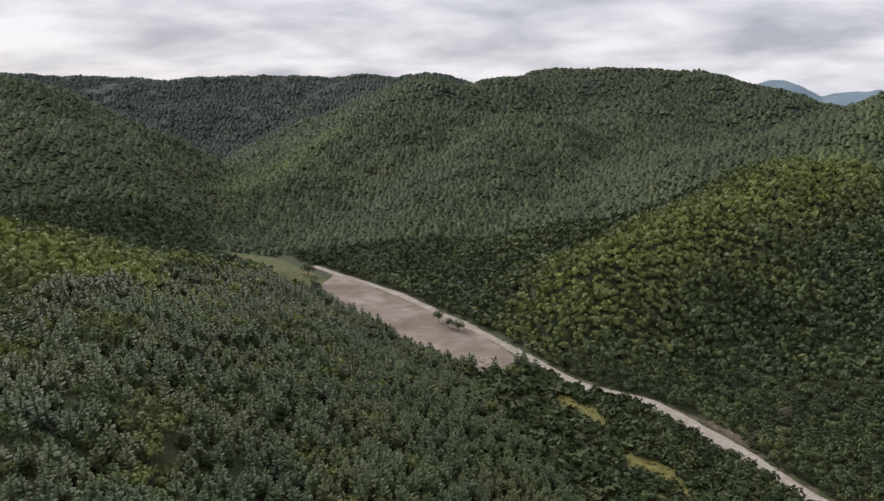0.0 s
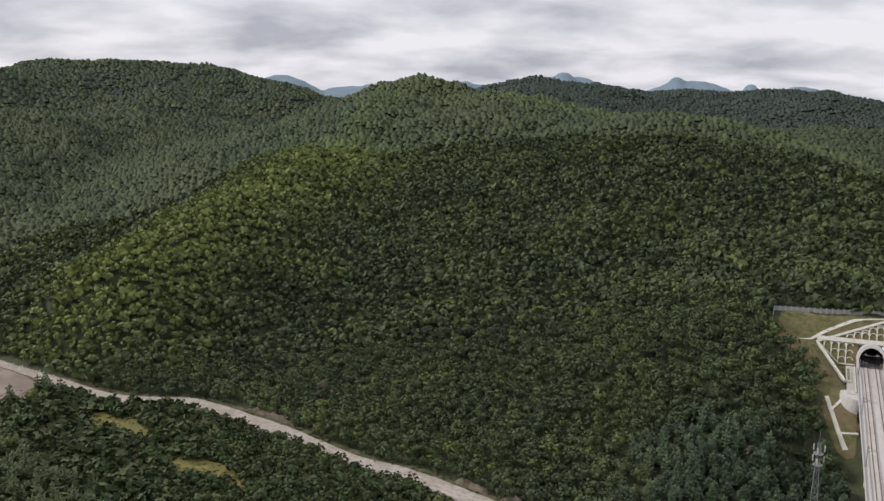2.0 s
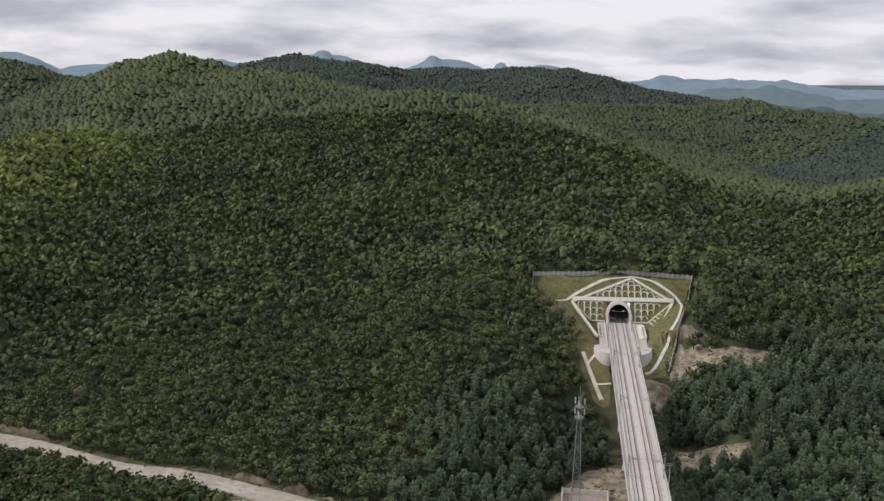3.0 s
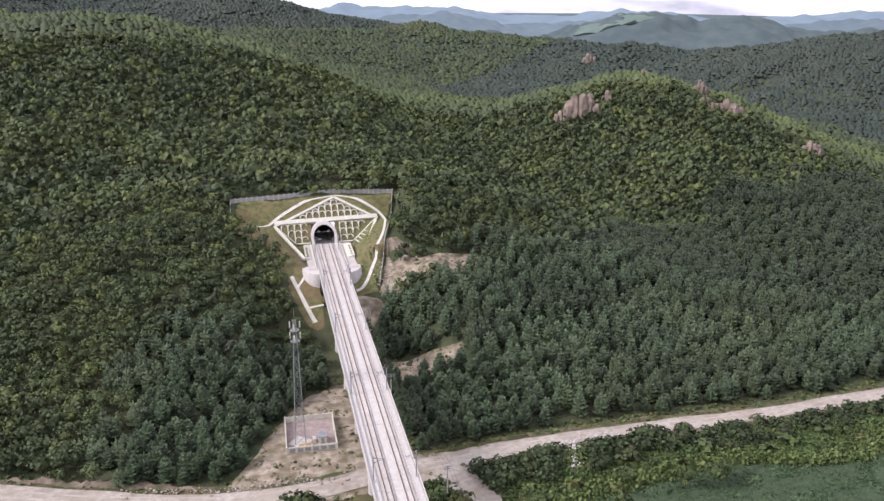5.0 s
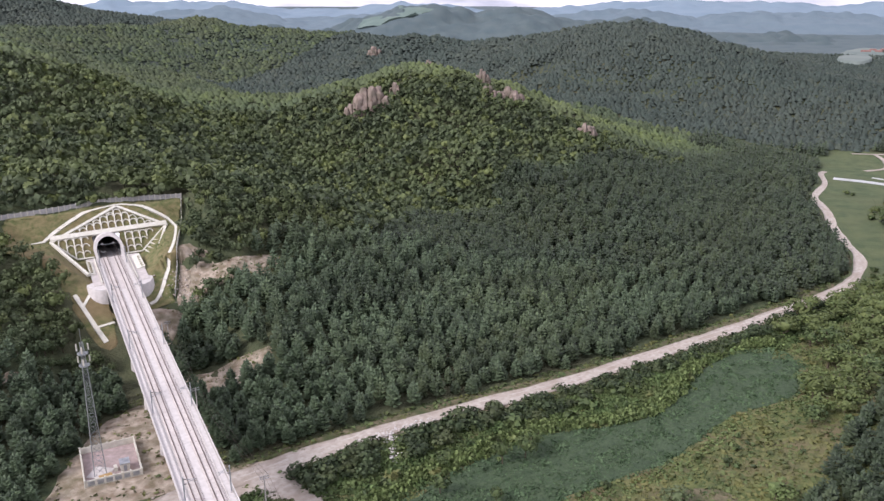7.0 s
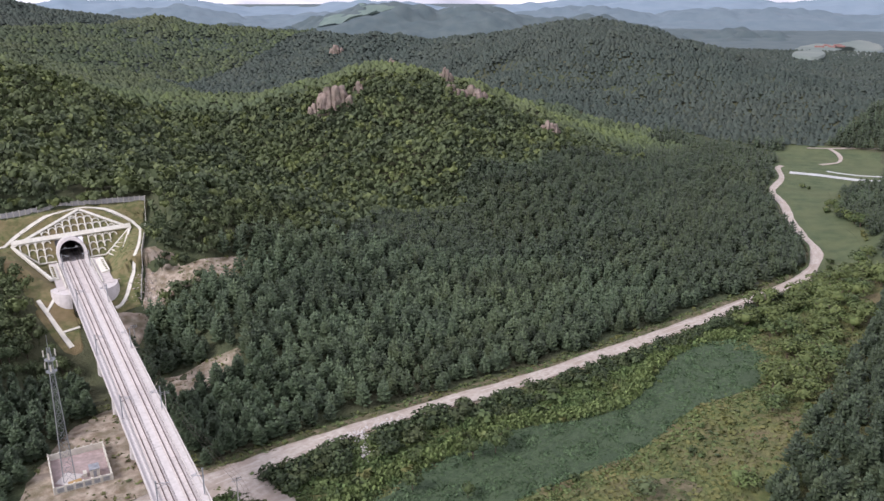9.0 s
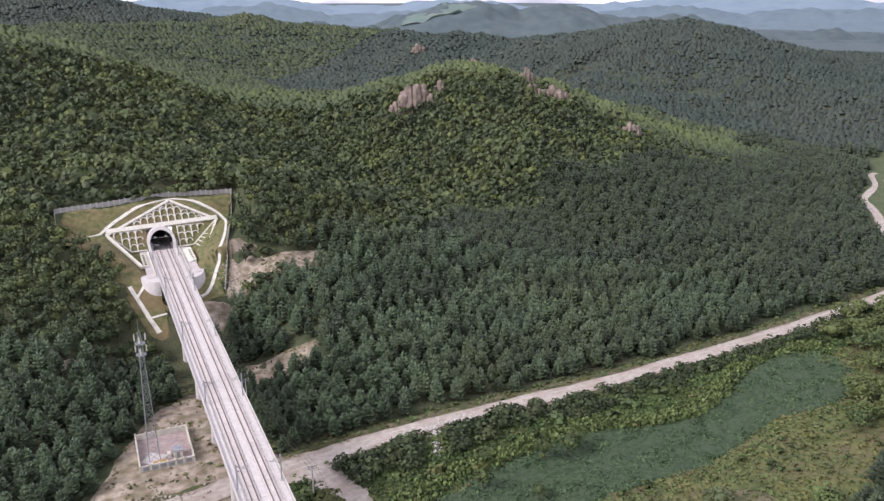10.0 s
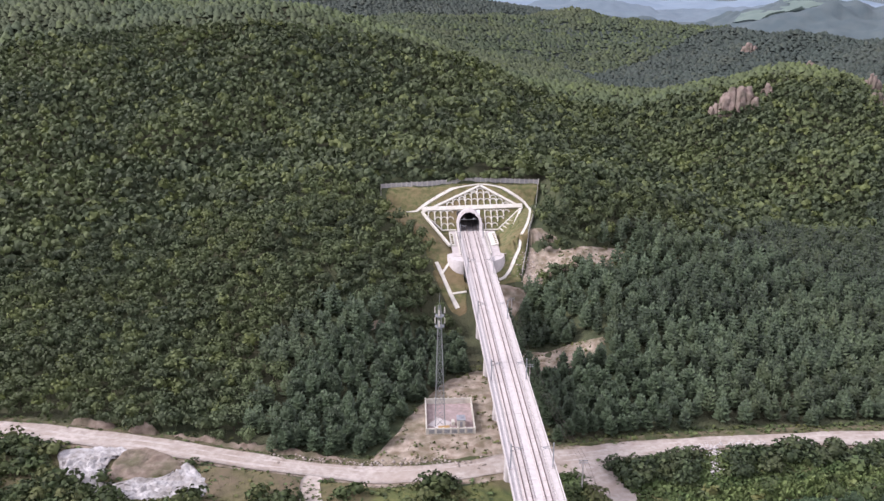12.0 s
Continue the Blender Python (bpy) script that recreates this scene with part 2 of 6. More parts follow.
def waves(x, y, length, seed, octaves=4):
    """Smooth unevenness between about -1 and 1."""
    rng = np.random.RandomState(seed)
    out = np.zeros_like(x, dtype=float)
    for o in range(octaves):
        for _ in range(4):
            a, ph = rng.rand(2) * 2 * np.pi
            k = 2 * np.pi / (length / 1.9**o) * (0.7 + 0.6 * rng.rand())
            out += 0.55**o * 0.35 * np.sin(k * (x * np.cos(a) + y * np.sin(a)) + ph + 1.5 * np.sin(k * 0.4 * (y * np.cos(a) - x * np.sin(a)) + 2 * ph))
    return out


def along(x, y, pts):
    """Distance to a line of (x, y, z) and the z beside it."""
    best, crest = np.full(np.shape(x), 1e9), np.zeros(np.shape(x))
    for (x0, y0, z0), (x1, y1, z1) in zip(pts, pts[1:]):
        dx, dy = x1 - x0, y1 - y0
        t = np.clip(((x - x0) * dx + (y - y0) * dy) / (dx * dx + dy * dy), 0, 1)
        d = np.hypot(x - x0 - t * dx, y - y0 - t * dy)
        crest = np.where(d < best, z0 + t * (z1 - z0), crest)
        best = np.minimum(d, best)
    return best, crest


# crest lines: points x, y, z, then the fall to either side and the roundness of the crest
RIDGES = [
    ([(109, 875, 136), (138, 840, 123), (177, 812, 134), (240, 745, 119), (330, 660, 114), (450, 553, 72), (549, 464, 29)], 0.3, 40),
    ([(549, 464, 42), (585, 405, 52), (605, 370, 72), (640, 330, 66), (700, 240, 26), (760, 160, -26)], 0.4, 30),
    ([(109, 875, 149), (13, 695, 96), (-25, 625, 83), (-88, 529, 59), (-124, 462, 44), (-136, 432, 28)], 0.48, 22),
    ([(330, 660, 83), (262, 345, 44)], 0.33, 40),
    ([(200, 352, 40), (262, 338, 43), (286, 302, 41)], 0.36, 22),
    ([(620, 350, 53), (540, 220, 23), (470, 130, 4)], 0.27, 50),
    ([(-505, 1068, 154), (-521, 1005, 124), (-553, 908, 98), (-553, 815, 72), (-547, 697, 49), (-539, 614, 28), (-535, 580, 6)], 0.42, 25),
    ([(-505, 1068, 132), (-395, 1424, 178), (-190, 1464, 168), (77, 1278, 96)], 0.4, 50),
    ([(77, 1278, 112), (109, 875, 121)], 0.6, 30),
    ([(-340, 1000, 112), (-320, 600, 16)], 0.42, 50),
    ([(-505, 1068, 122), (-721, 1518, 164)], 0.4, 60),
    ([(-950, 420, 175), (-734, 589, 159), (-700, 670, 128), (-620, 760, 54)], 0.42, 40),
    ([(-950, 420, 175), (-1500, 500, 200)], 0.42, 60),
    ([(-1500, 1100, 184), (-1367, 1304, 165), (-900, 1600, 169), (-721, 1518, 166)], 0.35, 80),
    ([(-700, 120, 119), (-420, 270, 71), (-350, 300, 38), (-290, 300, 10)], 0.3, 45),
    ([(-420, 270, 67), (-200, 40, 58), (-60, -60, 36)], 0.32, 60),
    ([(420, -260, 84), (300, -100, 28), (262, -45, 12)], 0.42, 25),
    ([(420, -260, 84), (900, -420, 110)], 0.42, 60),
    ([(1063, 1057, 71), (1130, 800, 54), (1123, 552, 51), (1102, 332, 87), (1061, 211, 54), (996, 108, 37), (932, 15, 22), (930, -150, 15)], 0.28, 40),
    ([(330, 660, 84), (700, 1100, 77), (1063, 1057, 66)], 0.3, 60),
    ([(109, 875, 113), (420, 1500, 146), (690, 1560, 121), (943, 1397, 126), (1053, 1316, 93), (1152, 1231, 69), (1254, 1128, 29)], 0.32, 60),
    ([(-190, 1464, 160), (-230, 1150, 104)], 0.3, 80),
]


# ridges whose woods carry air haze in their leaf colour, 2 the most
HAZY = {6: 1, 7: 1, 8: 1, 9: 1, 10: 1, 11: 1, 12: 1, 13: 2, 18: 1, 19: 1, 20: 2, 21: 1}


BENT = 18  # the back hill, whose crest bends round: it is built stretch by stretch


def ridge_height(x, y, k):
    """The height of the ridge number k, falling off to both sides of its crest."""
    pts, fall, rounded = RIDGES[k]
    h = np.full(np.shape(x), -1e9)
    for line in zip(pts, pts[1:]) if k == BENT else (pts,):
        d, crest = along(x, y, line)
        h = np.maximum(h, crest - fall * (np.sqrt(d * d + rounded * rounded) - rounded))
    return h


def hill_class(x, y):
    """Steps of haze put into leaf colour: 0 near, 1 and 2 further back."""
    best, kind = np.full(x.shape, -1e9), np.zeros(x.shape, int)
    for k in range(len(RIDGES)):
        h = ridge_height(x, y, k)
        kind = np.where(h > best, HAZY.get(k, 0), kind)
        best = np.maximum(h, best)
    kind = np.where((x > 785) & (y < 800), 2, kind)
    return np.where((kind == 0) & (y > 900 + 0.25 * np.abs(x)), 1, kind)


def natural(x, y):
    up = -(x - 100) * 0.75 + (y - 175) * 0.66
    floor = np.where(up > 0, 0.018 * np.minimum(up, 800), 0.010 * np.maximum(up, -600))
    total, k = np.exp(floor / 7.0), 7.0
    for i in range(len(RIDGES)):
        h = ridge_height(x, y, i)
        total = total + np.exp(np.clip(h, -120, 400) / k)
    z = k * np.log(total)
    over = np.clip((z - floor - 4) / 25, 0, 1)
    return z + over * (5.0 * waves(x, y, 210, 3) + 1.5 * waves(x, y, 50, 5, 2)), floor


ROAD = [(-360, 532), (-318, 510), (-264, 484), (-216, 451), (-175, 422), (-145, 398), (-120, 377), (-95, 361), (-66, 354), (-40, 333), (-18, 311), (5, 286), (24, 272), (58, 236), (94, 194), (125, 167), (157, 156), (206, 132), (264, 95), (319, 65), (352, 48), (389, 30), (434, 11), (466, 7), (490, 9), (510, 16), (540, 25), (582, 33), (620, 44), (668, 42), (704, 48), (716, 46)]


def line_uv(x, y):
    dx, dy = x - PORTAL.x, y - PORTAL.y
    return dx * AXIS[0] + dy * AXIS[1], dx * SIDE[0] + dy * SIDE[1]


def land(x, y):
    x, y = np.asarray(x, float), np.asarray(y, float)
    z, floor = natural(x, y)
    # the road runs level along the foot of the hills
    d, _ = along(x, y, [(a, b, 0) for a, b in ROAD])
    yard, _ = along(x, y, [(-300, 478, 0), (-235, 428, 0), (-165, 376, 0)])
    d = np.minimum(d, np.maximum(yard - 26, 0))
    f = np.clip((d - 6) / 34, 0, 1)
    z = floor + (z - floor) * f * f * (3 - 2 * f)
    u, v = line_uv(x, y)
    # the hillside falls away below the abutment
    w = np.clip((44 - np.abs(v)) / 20, 0, 1) * (u < -30) * (u > -230)
    z = z + (np.minimum(z, np.maximum(22 + (u + 36) * 0.5, floor + 1.5)) - z) * w
    # the cutting round the tunnel mouth
    rise = np.where(u < 19.5, np.maximum(u - 1.0, 0) * 0.95, 17.6 + (u - 19.5) * 0.2)
    out = np.maximum(np.abs(v) - (13.2 + 0.10 * np.minimum(u, 0)), 0)
    notch = 22.0 + np.maximum(rise, np.minimum(out * 0.75, 8.0 + 0.2 * (out - 10.7)))
    inside = (u > -60) & (u < 30) & (np.abs(v + 4) < 44)
    z = np.where(inside, np.minimum(z, notch), z)
    # the levelled ground under the viaduct and round the mast
    near = np.clip(1.6 - np.hypot(u + 150, (v + 14) * 1.3) / 28, 0, 1)
    z = z + (2.0 - z) * near * near * (3 - 2 * near)
    return z


def z_at(x, y):
    return float(land(np.array([x]), np.array([y]))[0])

# ---------------------------------------------------------------- roads and open ground on the plan
FORK = [(164, 151), (160, 141), (157, 128), (148, 108), (130, 80), (100, 40)]
SPUR_WEST = [(96, 193), (90, 190), (84, 178), (78, 160)]


def smooth_line(pts, step=3.0, closed=False):
    """Points every few metres along a curve through the given ones."""
    p = [np.array(q, float) for q in pts]
    p = [p[-1]] + p + [p[0], p[1]] if closed else [2 * p[0] - p[1]] + p + [2 * p[-1] - p[-2]]
    out = []
    for a, b, c, d in zip(p, p[1:], p[2:], p[3:]):
        n = max(2, int(np.linalg.norm(c - b) / step))
        for t in np.arange(n) / n:
            out.append(0.5 * (2 * b + (c - a) * t + (2 * a - 5 * b + 4 * c - d) * t * t + (3 * b - a - 3 * c + d) * t**3))
    if not closed:
        out.append(p[-2])
    return np.array(out)


def line_gap(x, y, line):
    """Distance to a fine line of points, and on which side: above 0 to its left."""
    best, side = np.full(x.shape, 1e9), np.zeros(x.shape)
    for (x0, y0), (x1, y1) in zip(line[:-1], line[1:]):
        dx, dy = x1 - x0, y1 - y0
        t = np.clip(((x - x0) * dx + (y - y0) * dy) / (dx * dx + dy * dy), 0, 1)
        d = np.hypot(x - x0 - t * dx, y - y0 - t * dy)
        side = np.where(d < best, dx * (y - y0) - dy * (x - x0), side)
        best = np.minimum(d, best)
    return best, side


def in_outline(x, y, pts):
    inside = np.zeros(x.shape, bool)
    for (x0, y0), (x1, y1) in zip(pts, np.roll(pts, -1, 0)):
        cross = ((y0 > y) != (y1 > y)) & (x < (x1 - x0) * (y - y0) / (y1 - y0 + 1e-12) + x0)
        inside ^= cross
    return inside


ROAD_LINE = smooth_line(ROAD, 8.0)
OUTLINES = {
    "levelled": smooth_line([(-329, 517), (-312, 462), (-245, 414), (-211, 387), (-184, 374), (-150, 360), (-136, 376), (-149, 398), (-176, 421), (-224, 456), (-272, 485)], 6, True),
    "meadow": smooth_line([(-461, 520), (-398, 480), (-333, 462), (-325, 495), (-393, 536), (-450, 545)], 8, True),
    "crop": smooth_line([(150, 112), (193, 102), (226, 87), (245, 67), (266, 55), (300, 52), (325, 44), (334, 30), (322, 18), (292, 17), (268, 34), (233, 45), (205, 62), (165, 88)], 4, True),
    "crop_far": smooth_line([(630, 36), (632, 8), (578, 8), (546, 2), (514, -12), (474, -16), (446, -4), (466, -1), (482, 1), (503, 7), (537, 15), (560, 22), (592, 30)], 5, True),
    "mast_yard": smooth_line([(108, 186), (122, 174), (140, 165), (158, 161), (170, 176), (182, 205), (170, 216), (152, 212), (138, 205), (124, 196)], 4, True),
    "quarry": smooth_line([(242, 252), (252, 243), (267, 235), (270, 230), (262, 227), (250, 231), (241, 236), (235, 243)], 3, True),
    "track_end": smooth_line([(190, 216), (204, 212), (219, 195), (212, 189), (199, 192), (188, 204)], 3, True),
    "west_clearing": smooth_line([(144, 251), (150, 253), (157, 252), (152, 248)], 3, True),
    "yellow": smooth_line([(-110, 352), (-84, 338), (-62, 310), (-50, 285), (-62, 282), (-84, 310)], 5, True),
}


BANK = smooth_line([((M_LINE @ Vector((v, u, 0))).x, (M_LINE @ Vector((v, u, 0))).y) for v, u in ((-43, -6), (-43, 8), (-43, 20), (-20, 22.5), (5, 26.5), (20, 25), (36.2, 23), (34, 14), (31, 0), (27.5, -14), (23.8, -29), (20.9, -39), (17, -50), (10, -52), (-14, -50), (-20, -38), (-26, -22), (-36, -12))], 2.0, True)


def ground_sheet():
    gx = np.r_[-np.geomspace(4700, 640, 46), np.arange(-625, 860, 6.5), np.geomspace(875, 4700, 46)]
    gy = np.r_[-np.geomspace(4700, 190, 34), np.arange(-175, 640, 6.5), np.arange(645, 1900, 16), np.geomspace(1920, 4700, 24)]
    X, Y = np.meshgrid(gx, gy)
    Z = land(X.ravel(), Y.ravel())
    far = np.clip((np.hypot(X.ravel(), Y.ravel()) - 2000) / 900, 0, 1)
    Z = Z * (1 - far) + far * -10
    i = np.arange(len(gx) * len(gy)).reshape(X.shape)
    a, b, c, d = i[:-1, :-1].ravel(), i[:-1, 1:].ravel(), i[1:, 1:].ravel(), i[1:, :-1].ravel()
    P = np.c_[X.ravel(), Y.ravel(), Z]
    tris = np.r_[np.c_[a, b, c], np.c_[a, c, d]]
    # make room for the finer sheet of the cutting, and for the bore
    P[:, 2] -= 1.6 * in_outline(P[:, 0], P[:, 1], BANK.mean(0) + (BANK - BANK.mean(0)) * 0.95)
    mid = P[tris].mean(1)
    u, v = line_uv(mid[:, 0], mid[:, 1])
    tris = tris[~((np.abs(v) < 9.5) & (u > -6) & (u < 17))]
    me = sheet_mesh("ground", P, tris, M_GROUND)
    # the sheet's distant parts wear the hazed colours
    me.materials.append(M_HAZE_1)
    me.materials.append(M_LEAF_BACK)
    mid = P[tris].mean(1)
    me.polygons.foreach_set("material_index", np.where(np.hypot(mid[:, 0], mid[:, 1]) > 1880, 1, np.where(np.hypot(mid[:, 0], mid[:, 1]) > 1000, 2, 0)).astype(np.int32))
    me.polygons.foreach_set("use_smooth", np.ones(len(me.polygons), bool))
    return tagged(new("ground", me), "hilly wooded ground of a valley reaching the horizon", "ground", kind="structure")


def ribbon(name, pts, width, mat, label, category, lift=0.3, ragged=0.5, kind="structure"):
    line = smooth_line(pts, 3.0)
    t = np.gradient(line, axis=0)
    t /= np.linalg.norm(t, axis=1)[:, None]
    side = np.c_[-t[:, 1], t[:, 0]]
    across = np.array([-1, -0.6, -0.2, 0.2, 0.6, 1])
    w = width / 2 * np.interp(line[:, 0], [-200, 60, 300, 440, 720], [0.85, 1.0, 0.95, 0.72, 0.6]) + ragged * waves(line[:, 0], line[:, 1], 55, 11, 5)
    rows = line[:, None] + side[:, None] * across[None, :, None] * w[:, None, None]
    z = land(rows[..., 0].ravel(), rows[..., 1].ravel()).reshape(rows.shape[:2])
    z = 0.25 * z.max(1)[:, None] + 0.75 * z + lift - 0.12 * np.abs(across)[None] ** 3 - 0.05 * (np.abs(np.abs(across) - 0.4) < 0.25)
    n, k = rows.shape[:2]
    i = np.arange(n * k).reshape(n, k)
    a, b, c, d = i[:-1, :-1].ravel(), i[:-1, 1:].ravel(), i[1:, 1:].ravel(), i[1:, :-1].ravel()
    top = np.c_[rows.reshape(-1, 2), z.ravel()]
    low = top - [0, 0, 0.8]
    m = n * k
    e0, e1 = i[:, 0], i[:, -1]
    skirts = [np.c_[e0[:-1], e0[1:], e0[1:] + m], np.c_[e0[:-1], e0[1:] + m, e0[:-1] + m], np.c_[e1[1:], e1[:-1], e1[:-1] + m], np.c_[e1[1:], e1[:-1] + m, e1[1:] + m]]
    me = sheet_mesh(name, np.r_[top, low], np.concatenate([np.c_[a, d, c], np.c_[a, c, b], *skirts]), mat)
    return tagged(new(name, me), label, category, kind=kind)


def patch(name, outline, mat, label, category, lift=0.15, rough=0.0, kind="structure", rings=14, ripple=9.0):
    """A thin layer of earth, grass or crop that follows the ground."""
    c = outline.mean(0)
    f = np.linspace(1, 0, rings + 1)[:-1]
    wob = 1 + 0.05 * waves(outline[:, 0], outline[:, 1], 13, 21)
    p = c + (outline - c)[None] * (f[:, None] * wob[None])[..., None]
    p = np.r_[p.reshape(-1, 2), c[None]]
    z = land(p[:, 0], p[:, 1]) + lift
    if rough:
        z = z + rough * np.abs(waves(p[:, 0], p[:, 1], ripple, 31, 3))
    n = len(outline)
    z[:n] -= lift + 0.3
    tris = []
    for r in range(rings - 1):
        a = np.arange(n) + r * n
        b = np.roll(np.arange(n), -1) + r * n
        tris += [np.c_[a, b, b + n], np.c_[a, b + n, a + n]]
    a = np.arange(n) + (rings - 1) * n
    tris.append(np.c_[a, np.roll(a, -1), np.full(n, len(p) - 1)])
    me = sheet_mesh(name, np.c_[p, z], np.concatenate(tris), mat)
    me.polygons.foreach_set("use_smooth", np.ones(len(me.polygons), bool))
    return tagged(new(name, me), label, category, kind=kind)


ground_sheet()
ribbon("road", ROAD, 8.2, M_ROAD, "pale gravel valley road with worn wheel tracks", "road", 0.45, 0.7)
ribbon("road_shoulder", ROAD[:24], 11.0, M_EARTH, "stony brown earth shoulder of the valley road", "road", 0.16, 1.6)
ROAD_TRACK = smooth_line(ROAD[10:], 6.0)
heading = np.gradient(ROAD_TRACK, axis=0)
heading /= np.linalg.norm(heading, axis=1)[:, None]
for off in (-1.6, 1.3):
    ribbon("wheel_track", list(ROAD_TRACK + np.c_[-heading[:, 1], heading[:, 0]] * (off + 0.5 * waves(ROAD_TRACK[:, 0], ROAD_TRACK[:, 1], 70, 12, 2))[:, None]), 1.2, M_TRACK, "pale worn wheel track on the gravel road", "road", 0.48, 0.5)
ribbon("side_road", FORK, 7.0, M_ROAD, "gravel side road forking off under the viaduct", "road", 0.36)
ribbon("farm_track", SPUR_WEST, 6.0, M_ROAD, "short gravel track leaving the valley road", "road", 0.36)
bank = patch("cutting_bank", BANK, M_BANK, "mown grassy bank with bare brown earth round the tunnel mouth", "grass", 0.1, rings=44)
bm = bmesh.new()
bm.from_mesh(bank.data)
gone = []
for f in bm.faces:
    c = f.calc_center_median()
    u, v = line_uv(c.x, c.y)
    if abs(v) < 5.7 and -0.5 < u < 11.5 or abs(v) < 5.9 and -50 < u <= 0:
        gone.append(f)
bmesh.ops.delete(bm, geom=gone, context="FACES")
bm.to_mesh(bank.data)
bm.free()
patch("levelled_ground", OUTLINES["levelled"], M_TAN, "bare levelled pinkish earth beside the valley road", "ground", 0.5)
patch("meadow", OUTLINES["meadow"], M_GRASS, "green meadow at the head of the valley", "grass", 0.5)
patch("mast_yard", OUTLINES["mast_yard"], M_EARTH, "trampled bare earth round the radio mast", "ground", 0.3)
patch("upper_clearing", OUTLINES["quarry"], M_EARTH, "bare sandy clearing among the trees", "ground", 0.22, 0.25)
patch("lower_clearing", OUTLINES["track_end"], M_EARTH, "bare earth clearing with a worn track", "ground", 0.22, 0.25)
vu = lambda pts: [((M_LINE @ Vector((v, u, 0))).x, (M_LINE @ Vector((v, u, 0))).y) for v, u in pts]
patch("scrub_earth", smooth_line(vu([(26.5, -22), (33, -26), (38, -32), (38, -40), (33, -48), (26, -53), (19, -52), (22.3, -40), (25, -28)]), 2, True), M_EARTH, "scrubby brown earth with stones outside the fence", "ground", 0.22, 0.3)
patch("abutment_bank", smooth_line(vu([(-19, -42), (-16, -56), (-12, -66), (-6.5, -66), (-6.5, -46)]), 2, True), M_BANK, "grassy bank below the abutment", "grass", 0.12)
patch("abutment_earth", smooth_line(vu([(7, -52), (19, -53), (21, -58), (15, -66), (10, -72), (6.5, -72)]), 2, True), M_EARTH, "bare brown earth below the abutment", "ground", 0.15, 0.2)
patch("west_clearing", OUTLINES["west_clearing"], M_EARTH, "stony bare clearing between pines", "ground", 0.22, 0.25)

# ---------------------------------------------------------------- woods
ICO = bmesh.new()
bmesh.ops.create_icosphere(ICO, subdivisions=1, radius=1.0)
ICO_V, ICO_T = np.array([v.co[:] for v in ICO.verts]), np.array([[v.index for v in f.verts] for f in ICO.faces])
ICO.free()


def join(pieces):
    verts, tris, n = [], [], 0
    for v, t in pieces:
        verts.append(v), tris.append(np.asarray(t) + n)
        n += len(v)
    return np.concatenate(verts), np.concatenate(tris)


def leaf_clumps(rng, centres, normals, size):
    """Small bent leaf sprays, each two triangles."""
    out = []
    for c, nrm in zip(centres, normals):
        d = nrm + rng.normal(0, 0.42, 3)
        d /= np.linalg.norm(d)
        a = np.cross(d, rng.normal(0, 1, 3))
        a /= np.linalg.norm(a)
        b = np.cross(d, a)
        s = size * rng.uniform(0.7, 1.3)
        q = np.array([c + s * a, c + s * (b * 0.8 + d * 0.12), c - s * a - d * s * 0.2, c - s * (b * 0.8)])
        out.append((q, [[0, 1, 2], [0, 2, 3]]))
    return out


def trunk_piece(h, r, sides=3):
    a = np.arange(sides) * 2 * np.pi / sides
    v = np.r_[np.c_[r * np.cos(a), r * np.sin(a), 0 * a - 0.6], np.c_[0.5 * r * np.cos(a), 0.5 * r * np.sin(a), 0 * a + h]]
    t = [q for i in range(sides) for q in ([i, (i + 1) % sides, (i + 1) % sides + sides], [i, (i + 1) % sides + sides, i + sides])]
    return v, np.array(t)


def broadleaf(rng, clumps, ico=True, trunk=False):
    """A crown of unit radius and height about 2.6: a few uneven lobes wrapped in leaf sprays."""
    pieces = []
    lobes = [(np.array([0, 0, 1.55]), 0.72)] + [(np.array([0.48 * np.cos(a), 0.48 * np.sin(a), rng.uniform(1.0, 1.6)]), rng.uniform(0.42, 0.6)) for a in rng.uniform(0, 7, 4)]
    if ico == "dome":
        top = ICO_T[ICO_V[ICO_T][:, :, 2].mean(1) > -0.3]
        pieces.append((ICO_V * [0.64, 0.64, 0.68] * rng.uniform(0.7, 1.2, (len(ICO_V), 1)) + [0, 0, 1.3], top))
    elif ico:
        v = ICO_V * [0.52, 0.52, 0.62] * rng.uniform(0.7, 1.15, (len(ICO_V), 1)) + [0, 0, 1.3]
        pieces.append((v, ICO_T))
    cs, ns = [], []
    for _ in range(clumps):
        c, r = lobes[rng.randint(len(lobes))]
        n = rng.normal(0, 1, 3)
        n /= np.linalg.norm(n)
        n[2] = abs(n[2]) * 1.1 - 0.25
        n /= np.linalg.norm(n)
        cs.append(c + n * r * rng.uniform(0.85, 1.15)), ns.append(n)
    size = 0.27 * (42 / max(clumps, 8)) ** 0.48
    pieces += leaf_clumps(rng, cs, ns, size)
    if trunk:
        pieces.append(trunk_piece(1.2, 0.07))
    return join(pieces)


